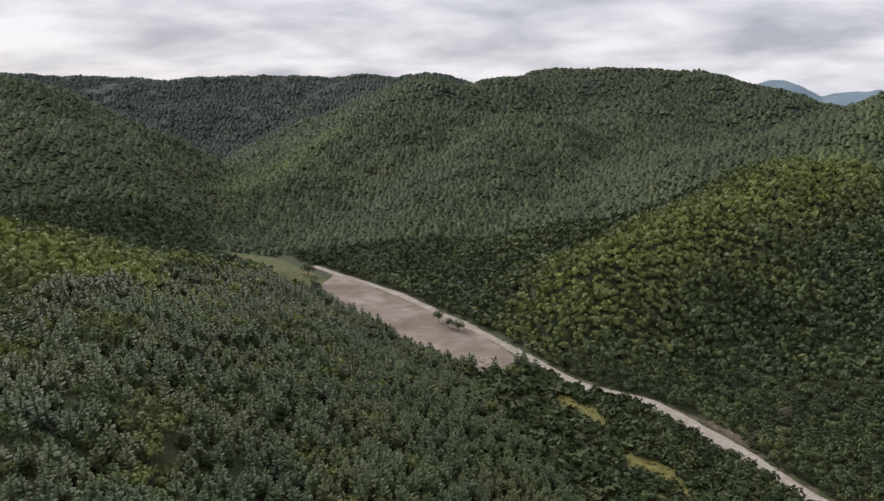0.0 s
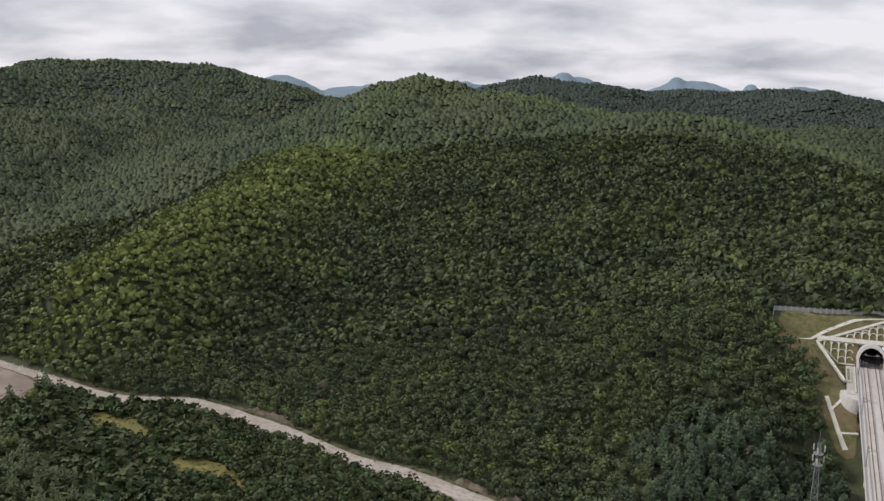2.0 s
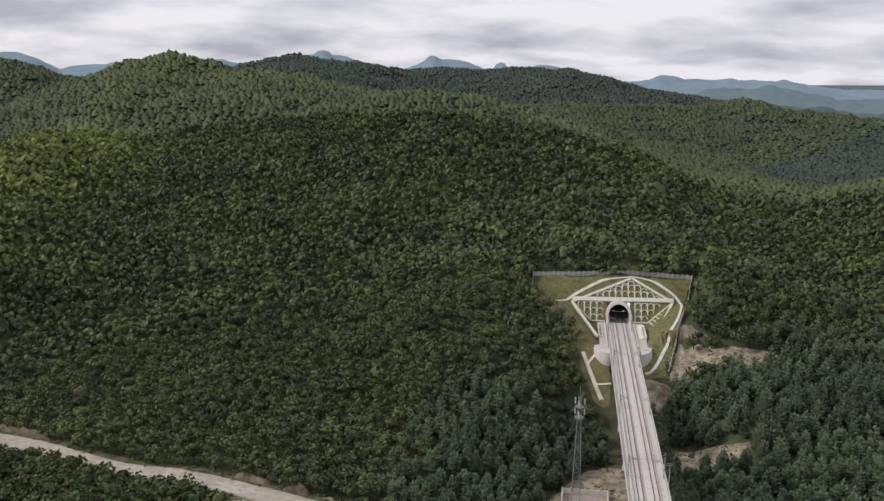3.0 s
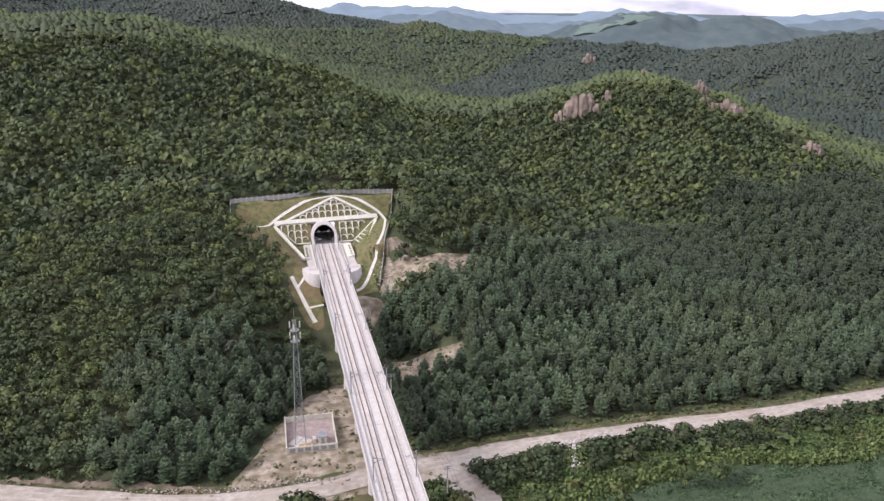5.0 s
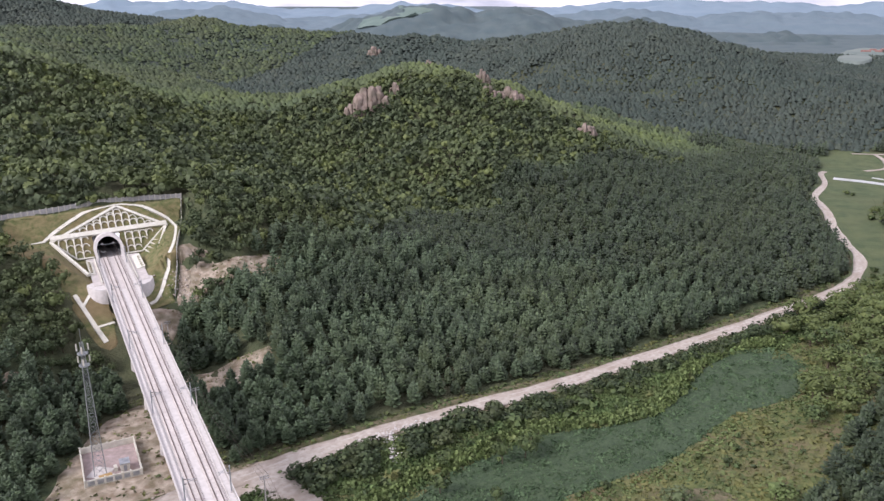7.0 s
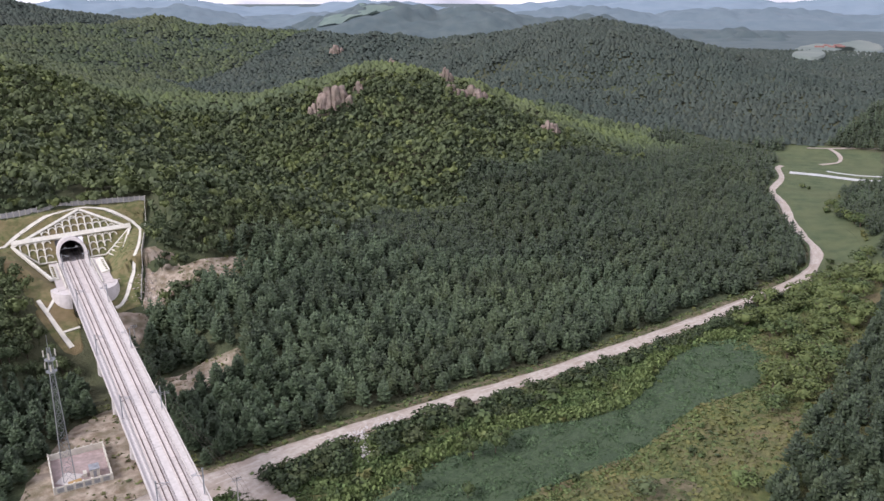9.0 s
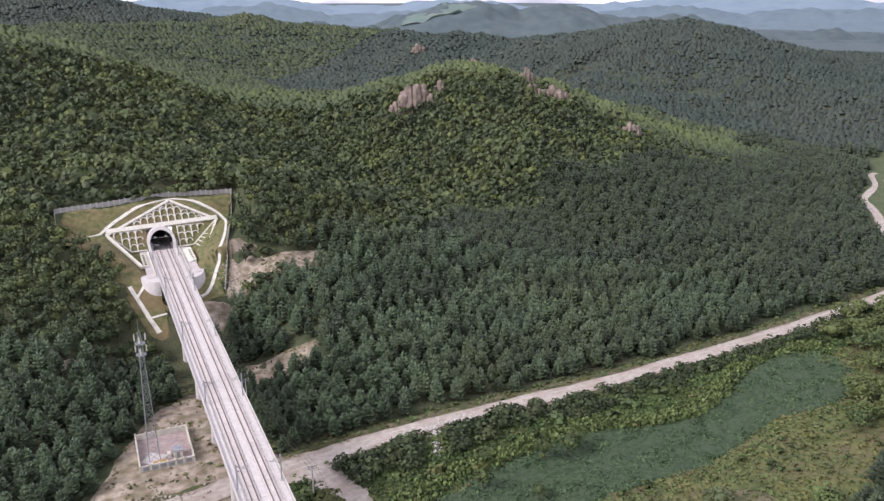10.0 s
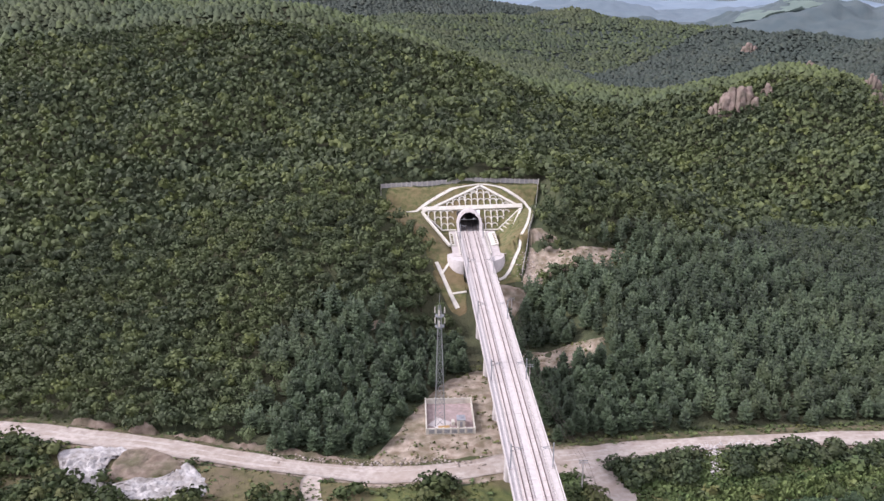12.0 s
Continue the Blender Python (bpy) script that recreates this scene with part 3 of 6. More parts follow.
def low_dome(rng, sides=6, lumps=4):
    """A far tree: an uneven rounded dome of few faces."""
    t, u = np.arange(sides) * 2 * np.pi / sides + rng.uniform(-0.25, 0.25, sides), np.arange(lumps) * 2 * np.pi / lumps + rng.uniform(-0.3, 0.3, lumps)
    r, q = rng.uniform(0.85, 1.15, sides), rng.uniform(0.42, 0.66, lumps)
    v = np.r_[np.c_[r * np.cos(t), r * np.sin(t), rng.uniform(0.2, 0.6, sides)], np.c_[q * np.cos(u), q * np.sin(u), rng.uniform(1.15, 1.5, lumps)], [[rng.uniform(-0.15, 0.15), rng.uniform(-0.15, 0.15), rng.uniform(1.55, 1.75)]]]
    faces, j = [], 0
    for i in range(sides):
        k = int((i + 1) * lumps / sides)
        faces.append([i, (i + 1) % sides, sides + j % lumps])
        if k > j:
            faces.append([(i + 1) % sides, sides + k % lumps, sides + j % lumps])
            j = k
    return v, np.array(faces + [[sides + i, sides + (i + 1) % lumps, sides + lumps] for i in range(lumps)])


def conifer(rng, tiers, arms, trunk=False, tall=3.0):
    """A pine of unit crown radius: tiers of upturned boughs, wide below and closing to a blunt tip, with gaps between the tiers."""
    pieces = []
    up = np.array([0, 0, 1.0])
    for k in range(tiers):
        f = k / tiers
        z, r = tall * (0.17 + 0.74 * f), (1 - f**1.7) ** 0.65 * 0.92 + 0.08
        count = max(3, round(arms * (1 - 0.45 * f)))
        turn = rng.uniform(0, 6.3)
        for i in range(count):
            a = turn + 2 * np.pi * (i + rng.uniform(-0.25, 0.25)) / count
            d, s = np.array([np.cos(a), np.sin(a), 0]), np.array([-np.sin(a), np.cos(a), 0])
            rr, rise = r * rng.uniform(0.78, 1.18), rng.uniform(0.10, 0.30) * (0.6 + 0.4 * r)
            w = (0.17 + 0.20 * r) * (6.5 / arms) ** 0.5 * rng.uniform(0.8, 1.2)
            zz = z + rng.uniform(-0.09, 0.09)
            q = np.array([d * rr * 0.12 + up * zz, d * rr * 0.7 + s * w + up * (zz + rise * 0.2 - 0.05), d * rr + up * (zz + rise), d * rr * 0.7 - s * w + up * (zz + rise * 0.2 - 0.05), d * rr * 0.6 + up * (zz + rise * 0.5 + 0.07)])
            pieces.append((q, [[0, 1, 4], [1, 2, 4], [4, 2, 3], [0, 4, 3]]))
    tip = np.array([[0.20, 0, tall - 0.62], [-0.11, 0.18, tall - 0.62], [-0.11, -0.18, tall - 0.62], [0, 0, tall]])
    pieces.append((tip, [[0, 1, 3], [1, 2, 3], [2, 0, 3]]))
    t = np.arange(4) * np.pi / 2
    core = np.r_[np.c_[0.40 * np.cos(t), 0.40 * np.sin(t), 0 * t + 0.5], [[0, 0, tall - 0.4]]]
    pieces.append((core, [[i, (i + 1) % 4, 4] for i in range(4)]))
    if trunk:
        pieces.append(trunk_piece(1.2, 0.06))
    return join(pieces)


def plant(name, x, y, wide, high, templates, mat, label, category, tone, dry, sink=0.2):
    """One wood of many trees, joined."""
    rng = np.random.RandomState(len(x) % 9973)
    z = land(x, y) - sink
    which = rng.randint(len(templates), size=len(x))
    verts, tris, tones, dries, base = [], [], [], [], 0
    for k, (tv, tt) in enumerate(templates):
        s = np.where(which == k)[0]
        if not len(s):
            continue
        a = rng.uniform(0, 2 * np.pi, len(s))
        ca, sa = np.cos(a)[:, None], np.sin(a)[:, None]
        px = (tv[None, :, 0] * ca - tv[None, :, 1] * sa) * wide[s, None] + x[s, None]
        py = (tv[None, :, 0] * sa + tv[None, :, 1] * ca) * wide[s, None] + y[s, None]
        pz = tv[None, :, 2] * high[s, None] + z[s, None]
        verts.append(np.stack([px, py, pz], -1).reshape(-1, 3))
        tris.append((tt[None] + (np.arange(len(s)) * len(tv))[:, None, None]).reshape(-1, 3) + base)
        tones.append(np.repeat(tone[s], len(tv))), dries.append(np.repeat(dry[s], len(tv)))
        base += len(s) * len(tv)
    me = sheet_mesh(name, np.concatenate(verts), np.concatenate(tris), mat, (("tone", np.concatenate(tones)), ("dry", np.concatenate(dries))))
    if mat not in (M_NEEDLE, M_NEEDLE_OLIVE):
        me.polygons.foreach_set("use_smooth", np.ones(len(me.polygons), bool))
    return tagged(new(name, me), label, category, kind="stuff")


def scatter(rng, x0, x1, y0, y1, gap):
    gx, gy = np.meshgrid(np.arange(x0, x1, gap), np.arange(y0, y1, gap))
    gx = gx + gap * 0.5 * (np.arange(gx.shape[0]) % 2)[:, None]
    return gx.ravel() + rng.uniform(-0.38, 0.38, gx.size) * gap, gy.ravel() + rng.uniform(-0.38, 0.38, gx.size) * gap


def open_ground(x, y):
    """Where no wood grows: roads, yards, clearings, the railway and the open valley floor."""
    d, side = line_gap(x, y, ROAD_LINE)
    u, v = line_uv(x, y)
    bare = (d < 6.5) | ((side > 0) & (d < 10 + 2.5 * waves(x, y, 30, 96)) & (x > 185) & (x < 430))
    for key in ("levelled", "meadow", "crop", "mast_yard", "quarry", "track_end", "west_clearing"):
        bare |= in_outline(x, y, OUTLINES[key])
    bare |= (np.abs(v) < 9.5) & (u < 5) & (u > -420)
    bare |= (u > -52) & (u < 25) & (v > -44) & (v < np.interp(u, [-49, -39, -29, -14, 0, 14, 23], [21, 24, 26.5, 30, 33.5, 36.5, 38.5])) & (u > -0.55 * (v + 44)) & (u > -0.0 * v - 52)
    bare |= (u > -70) & (u < 10) & (np.abs(v) < 16)
    z, floor = natural(x, y)
    south = (side < 0) & (d < np.where(x < -320, 45, 200))
    bare |= south & (x <= 120) & (z - floor < 4.5)
    rim = np.interp(x, [120, 240, 300, 345, 400, 500, 545, 560, 630, 660, 700, 800], [26, 3, -8, -17, -27, -22, -8, 0, -2, -14, -60, -60])
    bare |= (side < 0) & (x > 120) & (y > rim) & (x < 720)
    bare |= (x > 716) & (x < 793 + 4 * waves(x, y, 40, 95)) & (y < 52) & (y > -90)
    bare |= along(x, y, [(752, 52, 0), (778, 90, 0), (792, 136, 0)])[0] < 9
    bare |= (np.abs(v) < 20) & (u > -62) & (u < -30)
    bare |= (v > 15) & (v < 35 + 0.3 * np.minimum(u + 20, 0)) & (u > -53) & (u < -24)
    bare |= (v > -44) & (v < -18) & (u > -3 - 1.3 * (v + 40)) & (u < 8)
    return bare, z - floor, d, side


def conifer_share(x, y, over, side):
    u, v = line_uv(x, y)
    n = waves(x, y, 90, 41)
    north = (side > 0) & (((v > 6) & (over < 60) & (y < np.interp(x, [200, 240, 310, 440, 540, 600, 660, 720, 790], [262, 248, 224, 222, 196, 172, 150, 140, 150]) + 16 * n) & (x < 790)) | ((v < 0) & (v > -75 - 25 * n) & (u > -190) & (u < -50) & (over < 16)))
    south = (side < 0) & ((over < 50 + 12 * n) & (x > -330) | (x > 150))
    return np.where(north | south, 0.88 + 0.1 * (over < 14), 0.0)


def sunlit_crest_growth(x, y):
    """Sparser, yellower growth along the spurs, with their sunlit brightness put into the colour."""
    out = np.zeros_like(x)
    spurs = (
        ([(20, 670, 0), (-25, 600, 0), (-70, 530, 0), (-100, 475, 0), (-125, 440, 0)], 42),
        ([(-557, 908, 0), (-545, 680, 0)], 20),
        ([(-430, 275, 0), (-350, 305, 0), (-290, 305, 0)], 32),
        ([(109, 875, 0), (13, 695, 0), (-30, 625, 0)], 22),
        ([(109, 875, 0), (330, 660, 0), (549, 464, 0), (600, 375, 0)], 26),
        ([(620, 350, 0), (650, 310, 0), (690, 245, 0), (730, 185, 0)], 30),
    )
    for k, (pts, wide) in enumerate(spurs):
        d, _ = along(x, y, pts)
        out = np.maximum(out, (1.0, 0.7, 1.0, 0.4, 0.4, 0.75)[k] * np.exp(-((d / wide) ** 2)))
    return out


SINGLE_AT, SINGLE_MOST = (150, 185), 230


def single_trees(x, y, wide, high, pine, rng):
    """The trees that stand nearest the line and the road, each a thing with its trunk and crown."""
    rt = np.random.RandomState(17)
    made = {}
    for key, maker, mat in ((True, lambda: conifer(rt, 9, 9), M_NEEDLE_TREE), (False, lambda: broadleaf(rt, 200), M_LEAF_TREE)):
        made[key] = []
        for _ in range(6):
            v, t = maker()
            made[key].append(sheet_mesh("crown", v, t, mat, (("tone", np.full(len(v), 0.5)), ("dry", np.zeros(len(v))))))
    v, t = trunk_piece(2.0, 0.075, 7)
    stem = sheet_mesh("trunk", v, t, M_BARK)
    z = land(x, y) - 0.2
    for k in range(len(x)):
        p = bool(pine)
        top = thing("pine_tree" if p else "broadleaf_tree", "young blue-green pine with upturned branches" if p else "rounded dark green broadleaf tree in full leaf", "tree", "trees beside the viaduct")
        top.matrix_world = pose(x[k], y[k], z[k], 0, 0, rng.uniform(0, 360)) @ Matrix.Diagonal((wide[k], wide[k], high[k], 1))
        for name, me in (("trunk", stem), ("crown", made[p][rng.randint(6)])):
            ob = new(name, me)
            ob.parent = top


def woods():
    rng = np.random.RandomState(7)
    bands = [(0, 400, 4.3, "near"), (400, 680, 4.4, "mid"), (680, 1100, 5.0, "far"), (1100, 1900, 7.7, "back")]
    rt = np.random.RandomState(3)
    leafy = {"near": [broadleaf(rt, 96, True, True) for _ in range(9)], "mid": [broadleaf(rt, 14, "dome") for _ in range(10)], "far": [low_dome(rt, 5, 3) for _ in range(12)], "back": [low_dome(rt, 5, 3) for _ in range(8)]}
    piny = {"near": [conifer(rt, 6, 7, True) for _ in range(9)], "mid": [conifer(rt, 5, 6) for _ in range(8)], "far": [conifer(rt, 3, 4) for _ in range(5)], "back": [conifer(rt, 2, 3) for _ in range(5)]}
    for r0, r1, gap, key in bands:
        for pine in (False, True):
            g = gap * (1.12 if pine else 1.0)
            x, y = scatter(rng, -r1, r1, -120, r1, g)
            r, a = np.hypot(x, y), np.degrees(np.arctan2(-x, y))
            keep = (r >= r0) & (r < r1) & (a > -100) & (a < 60) & (r > 70)
            x, y = x[keep], y[keep]
            if key == "back":
                facing = land(x * 0.94, y * 0.94) < land(x, y) + 16
                x, y = x[facing], y[facing]
            bare, over, d, side = open_ground(x, y)
            x, y, over, side = x[~bare], y[~bare], over[~bare], side[~bare]
            share = conifer_share(x, y, over, side)
            # patches of one kind in the other
            mixed = 0.5 + 0.5 * waves(x, y, 26, 91, 3)
            south = (side < 0)
            is_pine = share > np.clip(0.15 + 0.5 * mixed, 0.1, 0.92) + (0.30 + 0.35 * waves(x, y, 18, 97, 2)) * south * (x < 100) * (rng.rand(len(x)) < 0.75)
            pick = is_pine if pine else ~is_pine
            x, y, south = x[pick], y[pick], south[pick]
            if not len(x):
                continue
            # dry also carries the sunlight painted on the crests
            dry = np.clip(sunlit_crest_growth(x, y) * rng.uniform(0.5, 1.0, len(x)) + (rng.rand(len(x)) < 0.2) * rng.uniform(0.08, 0.4, len(x)), 0, 1) * (0.35 if pine else 1.0)
            dry = np.clip(dry + south * (x < 100) * (np.hypot(x, y) < 560) * (0.20 if pine else 0.32) * (0.9 + waves(x, y, 55, 93)), 0, 1)
            tone = np.clip(0.5 + 0.35 * waves(x, y, 60, 51) + rng.normal(0, 0.2, len(x)), 0, 1)
            size = (rng.uniform(0.82, 1.22, len(x)) if pine else rng.uniform(0.75, 1.3, len(x))) * (gap / 4.5) ** 0.95
            wide = ((2.8 if key == "near" else 3.2) if pine else 3.05) * size
            high = ((3.1 if key == "near" else 2.75) if pine else 2.75) * rng.uniform(0.8, 1.2, len(x)) * np.minimum(size, 1.35)
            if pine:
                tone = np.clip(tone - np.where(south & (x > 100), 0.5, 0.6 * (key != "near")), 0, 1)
            rest = np.ones(len(x), bool)
            if key == "near":
                first = np.argsort(np.hypot(x - SINGLE_AT[0], y - SINGLE_AT[1]))[: SINGLE_MOST if pine else 60]
                rest[first] = False
                single_trees(x[first], y[first], wide[first], high[first], pine, rng)
            if pine:
                old = south & (x < 100)
                for q, mat, label in ((rest & ~old, M_NEEDLE, "blue-green plantation of young pines"), (rest & old, M_NEEDLE_OLIVE, "olive green mixed stand of rounded pines")):
                    if q.sum():
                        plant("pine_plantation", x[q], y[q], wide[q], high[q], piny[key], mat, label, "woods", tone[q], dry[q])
                continue
            # farther hills and bands take the leaf colours with haze in them
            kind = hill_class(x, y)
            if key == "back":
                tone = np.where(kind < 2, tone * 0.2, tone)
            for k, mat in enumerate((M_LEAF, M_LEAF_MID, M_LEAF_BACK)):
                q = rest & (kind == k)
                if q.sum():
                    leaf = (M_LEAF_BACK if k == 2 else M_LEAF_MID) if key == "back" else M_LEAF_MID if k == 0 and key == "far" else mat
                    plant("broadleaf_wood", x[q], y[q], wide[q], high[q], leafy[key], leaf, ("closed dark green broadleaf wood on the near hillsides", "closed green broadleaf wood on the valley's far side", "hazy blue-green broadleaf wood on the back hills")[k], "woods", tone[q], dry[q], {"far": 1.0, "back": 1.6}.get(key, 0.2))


woods()

# ---------------------------------------------------------------- far hills behind the woods
EYE_Z = 145.0


def range_surface(deg, f, dist, base, bumps, seed, rough):
    """Places on a range of hills: azimuth in degrees, and f from -1 at its near foot to 1 behind."""
    el = np.full(np.shape(deg), float(base))
    for c, h, w in bumps:
        el = np.maximum(el, base + (h - base) * np.exp(-np.abs((deg - c) / w) ** 2.2))
    el = el + rough * waves(deg * 10, deg * 3, 60, seed)
    r = dist * (1 + 0.16 * f)
    crest = EYE_Z + dist * np.tan(np.radians(el))
    z = -20 + (crest + 20) * np.cos(f * np.pi / 2) ** 1.2 + 12 * (1 - f * f) * waves(deg * 40 + 900 * f, 700 * f + deg, 220, seed + 1)
    a = np.radians(deg)
    return np.stack([-np.sin(a) * r, np.cos(a) * r, z + 0 * r], -1)


def far_range(name, a0, a1, dist, base, bumps, mat, label, seed, rough=0.15, field=None, field_mat=None):
    """A range of hills round the horizon: base and bumps are given as degrees above eye level; bumps: azimuth, height, half-width.
    field: patches of farmland on its near side, as azimuths and depths."""
    deg, depth = np.meshgrid(np.arange(a0, a1, 0.2), np.linspace(-1, 1, 25))
    v = range_surface(deg, depth, dist, base, bumps, seed, rough)
    v[0, :, 2] = v[-1, :, 2] = -40
    k, n = deg.shape
    i = np.arange(n * k).reshape(k, n)
    a, b, c, d = i[:-1, :-1].ravel(), i[:-1, 1:].ravel(), i[1:, 1:].ravel(), i[1:, :-1].ravel()
    me = sheet_mesh(name, v.reshape(-1, 3), np.r_[np.c_[a, c, b], np.c_[a, d, c]], mat)
    me.polygons.foreach_set("use_smooth", np.ones(len(me.polygons), bool))
    tagged(new(name, me), label, "hills", kind="structure")
    for x0, x1, f0, f1 in field or ():
        deg, depth = np.meshgrid(np.linspace(x0, x1, 16), np.linspace(f0, f1, 8))
        deg = deg + 0.25 * np.sin(depth * 40 + x0)
        v = range_surface(deg, depth, dist, base, bumps, seed, rough) + [0, 0, 5.0]
        k, n = deg.shape
        i = np.arange(n * k).reshape(k, n)
        a, b, c, d = i[:-1, :-1].ravel(), i[:-1, 1:].ravel(), i[1:, 1:].ravel(), i[1:, :-1].ravel()
        me = sheet_mesh("backdrop_field", v.reshape(-1, 3), np.r_[np.c_[a, c, b], np.c_[a, d, c]], field_mat)
        tagged(new("backdrop_field", me), "pale green cleared field on the distant hill", "field", kind="structure")


# far fields, with haze in their colour and glow as well
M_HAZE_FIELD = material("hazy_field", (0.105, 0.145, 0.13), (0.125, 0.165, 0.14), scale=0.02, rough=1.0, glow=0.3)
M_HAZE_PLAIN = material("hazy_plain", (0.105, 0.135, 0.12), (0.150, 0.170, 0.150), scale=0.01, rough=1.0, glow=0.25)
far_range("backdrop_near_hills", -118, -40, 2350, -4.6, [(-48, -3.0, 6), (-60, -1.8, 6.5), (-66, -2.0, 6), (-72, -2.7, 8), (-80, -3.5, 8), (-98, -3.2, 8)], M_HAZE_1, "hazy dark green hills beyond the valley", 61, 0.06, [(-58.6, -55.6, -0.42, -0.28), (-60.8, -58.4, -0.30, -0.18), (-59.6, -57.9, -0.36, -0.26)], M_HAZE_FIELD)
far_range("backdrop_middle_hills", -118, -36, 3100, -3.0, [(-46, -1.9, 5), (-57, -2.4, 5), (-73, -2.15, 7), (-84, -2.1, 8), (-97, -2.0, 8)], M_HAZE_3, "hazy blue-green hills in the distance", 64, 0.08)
far_range("backdrop_blue_hills", -120, 80, 4100, -2.2, [(1.5, 0.1, 3.5), (-4, -0.5, 6), (-10, -0.2, 5), (-17.0, 0.12, 5.5), (-17.4, 0.40, 1.6), (-25.5, -0.12, 4), (-24.8, 0.1, 1.3), (-29.4, -0.42, 1.0), (-31, -0.75, 5), (-32.3, -0.45, 2.0), (-40.5, -1.3, 4), (-39.9, -1.15, 1.3), (-46, -1.4, 4.5), (-52, -1.9, 3), (-59, -1.6, 4), (-78, -1.40, 10), (-92, -1.30, 10), (40, 0.3, 10), (65, 0.5, 12)], M_HAZE_2, "mountains on the horizon, hazed pale blue", 62, 0.05)

# ---------------------------------------------------------------- viaduct
SPAN, FIRST = 32.7, -45.0


def viaduct():
    top = thing("railway_viaduct", "long pale concrete railway viaduct with two ballastless tracks", "viaduct", m=M_LINE)
    girder = [(-6.1, -0.35), (-6.1, -0.05), (6.1, -0.05), (6.1, -0.35), (3.4, -0.75), (2.75, -3.0), (-2.75, -3.0), (-3.4, -0.75)]
    span = None
    for k in range(11):
        y1 = FIRST - k * SPAN
        if span is None:
            span = part("girder", prism(bmesh.new(), girder, -SPAN + 0.05, -0.05), M_CONCRETE, top)
        else:
            span = tagged(new("girder", span.data))
            span.parent = top
        span.location = (0, y1, 0)
    part("approach_slab", prism(bmesh.new(), girder[:4] + [(5.0, -1.2), (-5.0, -1.2)], FIRST, 0), M_DECK, top)
    end = FIRST - 11 * SPAN
    for s in (-1, 1):
        bm = bmesh.new()
        box(bm, s * 6.1 - 0.12, s * 6.1 + 0.12, end, -2, -0.45, 0.95)
        part("parapet", bm, M_CONCRETE, top, "thin pale concrete parapet")
        bm = bmesh.new()
        box(bm, s * 5.2 - 0.65, s * 5.2 + 0.65, end, 0, -0.05, 0.32)
        box(bm, s * 4.45 - 0.05, s * 4.45 + 0.05, end, 0, -0.05, 0.4)
        part("cable_trough", bm, M_CONCRETE, top, "concrete cable trough along the deck edge")
        slab = None
        n = int((45 + 11 * SPAN) / 6.54)
        for k in range(n):
            if slab is None:
                slab = part("track_slab", box(bmesh.new(), -1.3, 1.3, -6.5, -0.04, -0.046, 0.2), M_SLAB, top)
            else:
                slab = new("track_slab", slab.data)
                slab.parent = top
            slab.location = (s * 2.35, -k * 6.54, 0)
        for g in (-0.755, 0.755):
            x = s * 2.35 + g
            bm = bmesh.new()
            prism(bm, [(x - 0.12, 0.2), (x + 0.12, 0.2), (x + 0.05, 0.26), (x + 0.05, 0.40), (x - 0.05, 0.40), (x - 0.05, 0.26)], end, 30)
            part("rail", bm, M_RAIL, top, "dark brown steel rail")
    pier_mesh = None
    for k in range(11):
        y = FIRST - (k + 1) * SPAN
        p = M_LINE @ Vector((0, y, 0))
        foot = z_at(p.x, p.y) - 1.0 - PORTAL.z
        a = [math.pi * i / 8 for i in range(9)]
        ring = lambda w, r: [(w + r * math.sin(t), -r * math.cos(t)) for t in a] + [(-w - r * math.sin(t), r * math.cos(t)) for t in a]
        bm = bmesh.new()
        levels = [(foot, 2.3, 1.35), (foot + 0.8, 2.2, 1.3), (-5.4, 1.9, 1.15), (-3.9, 2.4, 1.45), (-3.25, 2.4, 1.45)]
        loops = [[bm.verts.new((q[0], q[1], z)) for q in ring(w, r)] for z, w, r in levels]
        for l0, l1 in zip(loops, loops[1:]):
            for i in range(len(l0)):
                bm.faces.new((l0[i], l0[(i + 1) % len(l0)], l1[(i + 1) % len(l0)], l1[i]))
        bm.faces.new(loops[-1])
        for bx in (-1.9, 1.9):
            box(bm, bx - 0.5, bx + 0.5, -0.9, 0.9, -3.25, -3.0)
        pier = part("pier", bm, M_CONCRETE, top, "round-ended concrete pier")
        pier.location = (0, y, 0)
    return top


def abutment():
    top = thing("bridge_abutment", "pale concrete abutment with rounded retaining walls", "abutment", m=M_LINE)
    for s in (-1, 1):
        bm = bmesh.new()
        n, loops = 10, []
        for z, grow in ((-14.0, 2.6), (-3.0, 0.9), (0.1, 0.0)):
            loops.append([bm.verts.new((s * (6.1 + (6.6 + grow) * math.sin(t)), -46 + 2 + (9.5) * (1 - math.cos(t)) - grow * math.cos(t), z)) for t in [math.pi / 2 * i / n for i in range(n + 1)]])
        inner = [[bm.verts.new((s * 6.1, -30, z)), bm.verts.new((s * 6.1, -46 + 2, z))] for z in (-14, 0.15)]
        for l0, l1 in zip(loops, loops[1:]):
            for i in range(n):
                bm.faces.new((l0[i], l0[i + 1], l1[i + 1], l1[i]))
        bm.faces.new(loops[-1] + [inner[1][0]])
        bmesh.ops.recalc_face_normals(bm, faces=bm.faces)
        part("quarter_wall", bm, M_CONCRETE, top, "curved concrete cone wall")
    bm = bmesh.new()
    box(bm, -5.6, 5.6, -44.6, -20, -16, -1.25)
    part("core", bm, M_CONCRETE, top)
    return top


viaduct()
abutment()


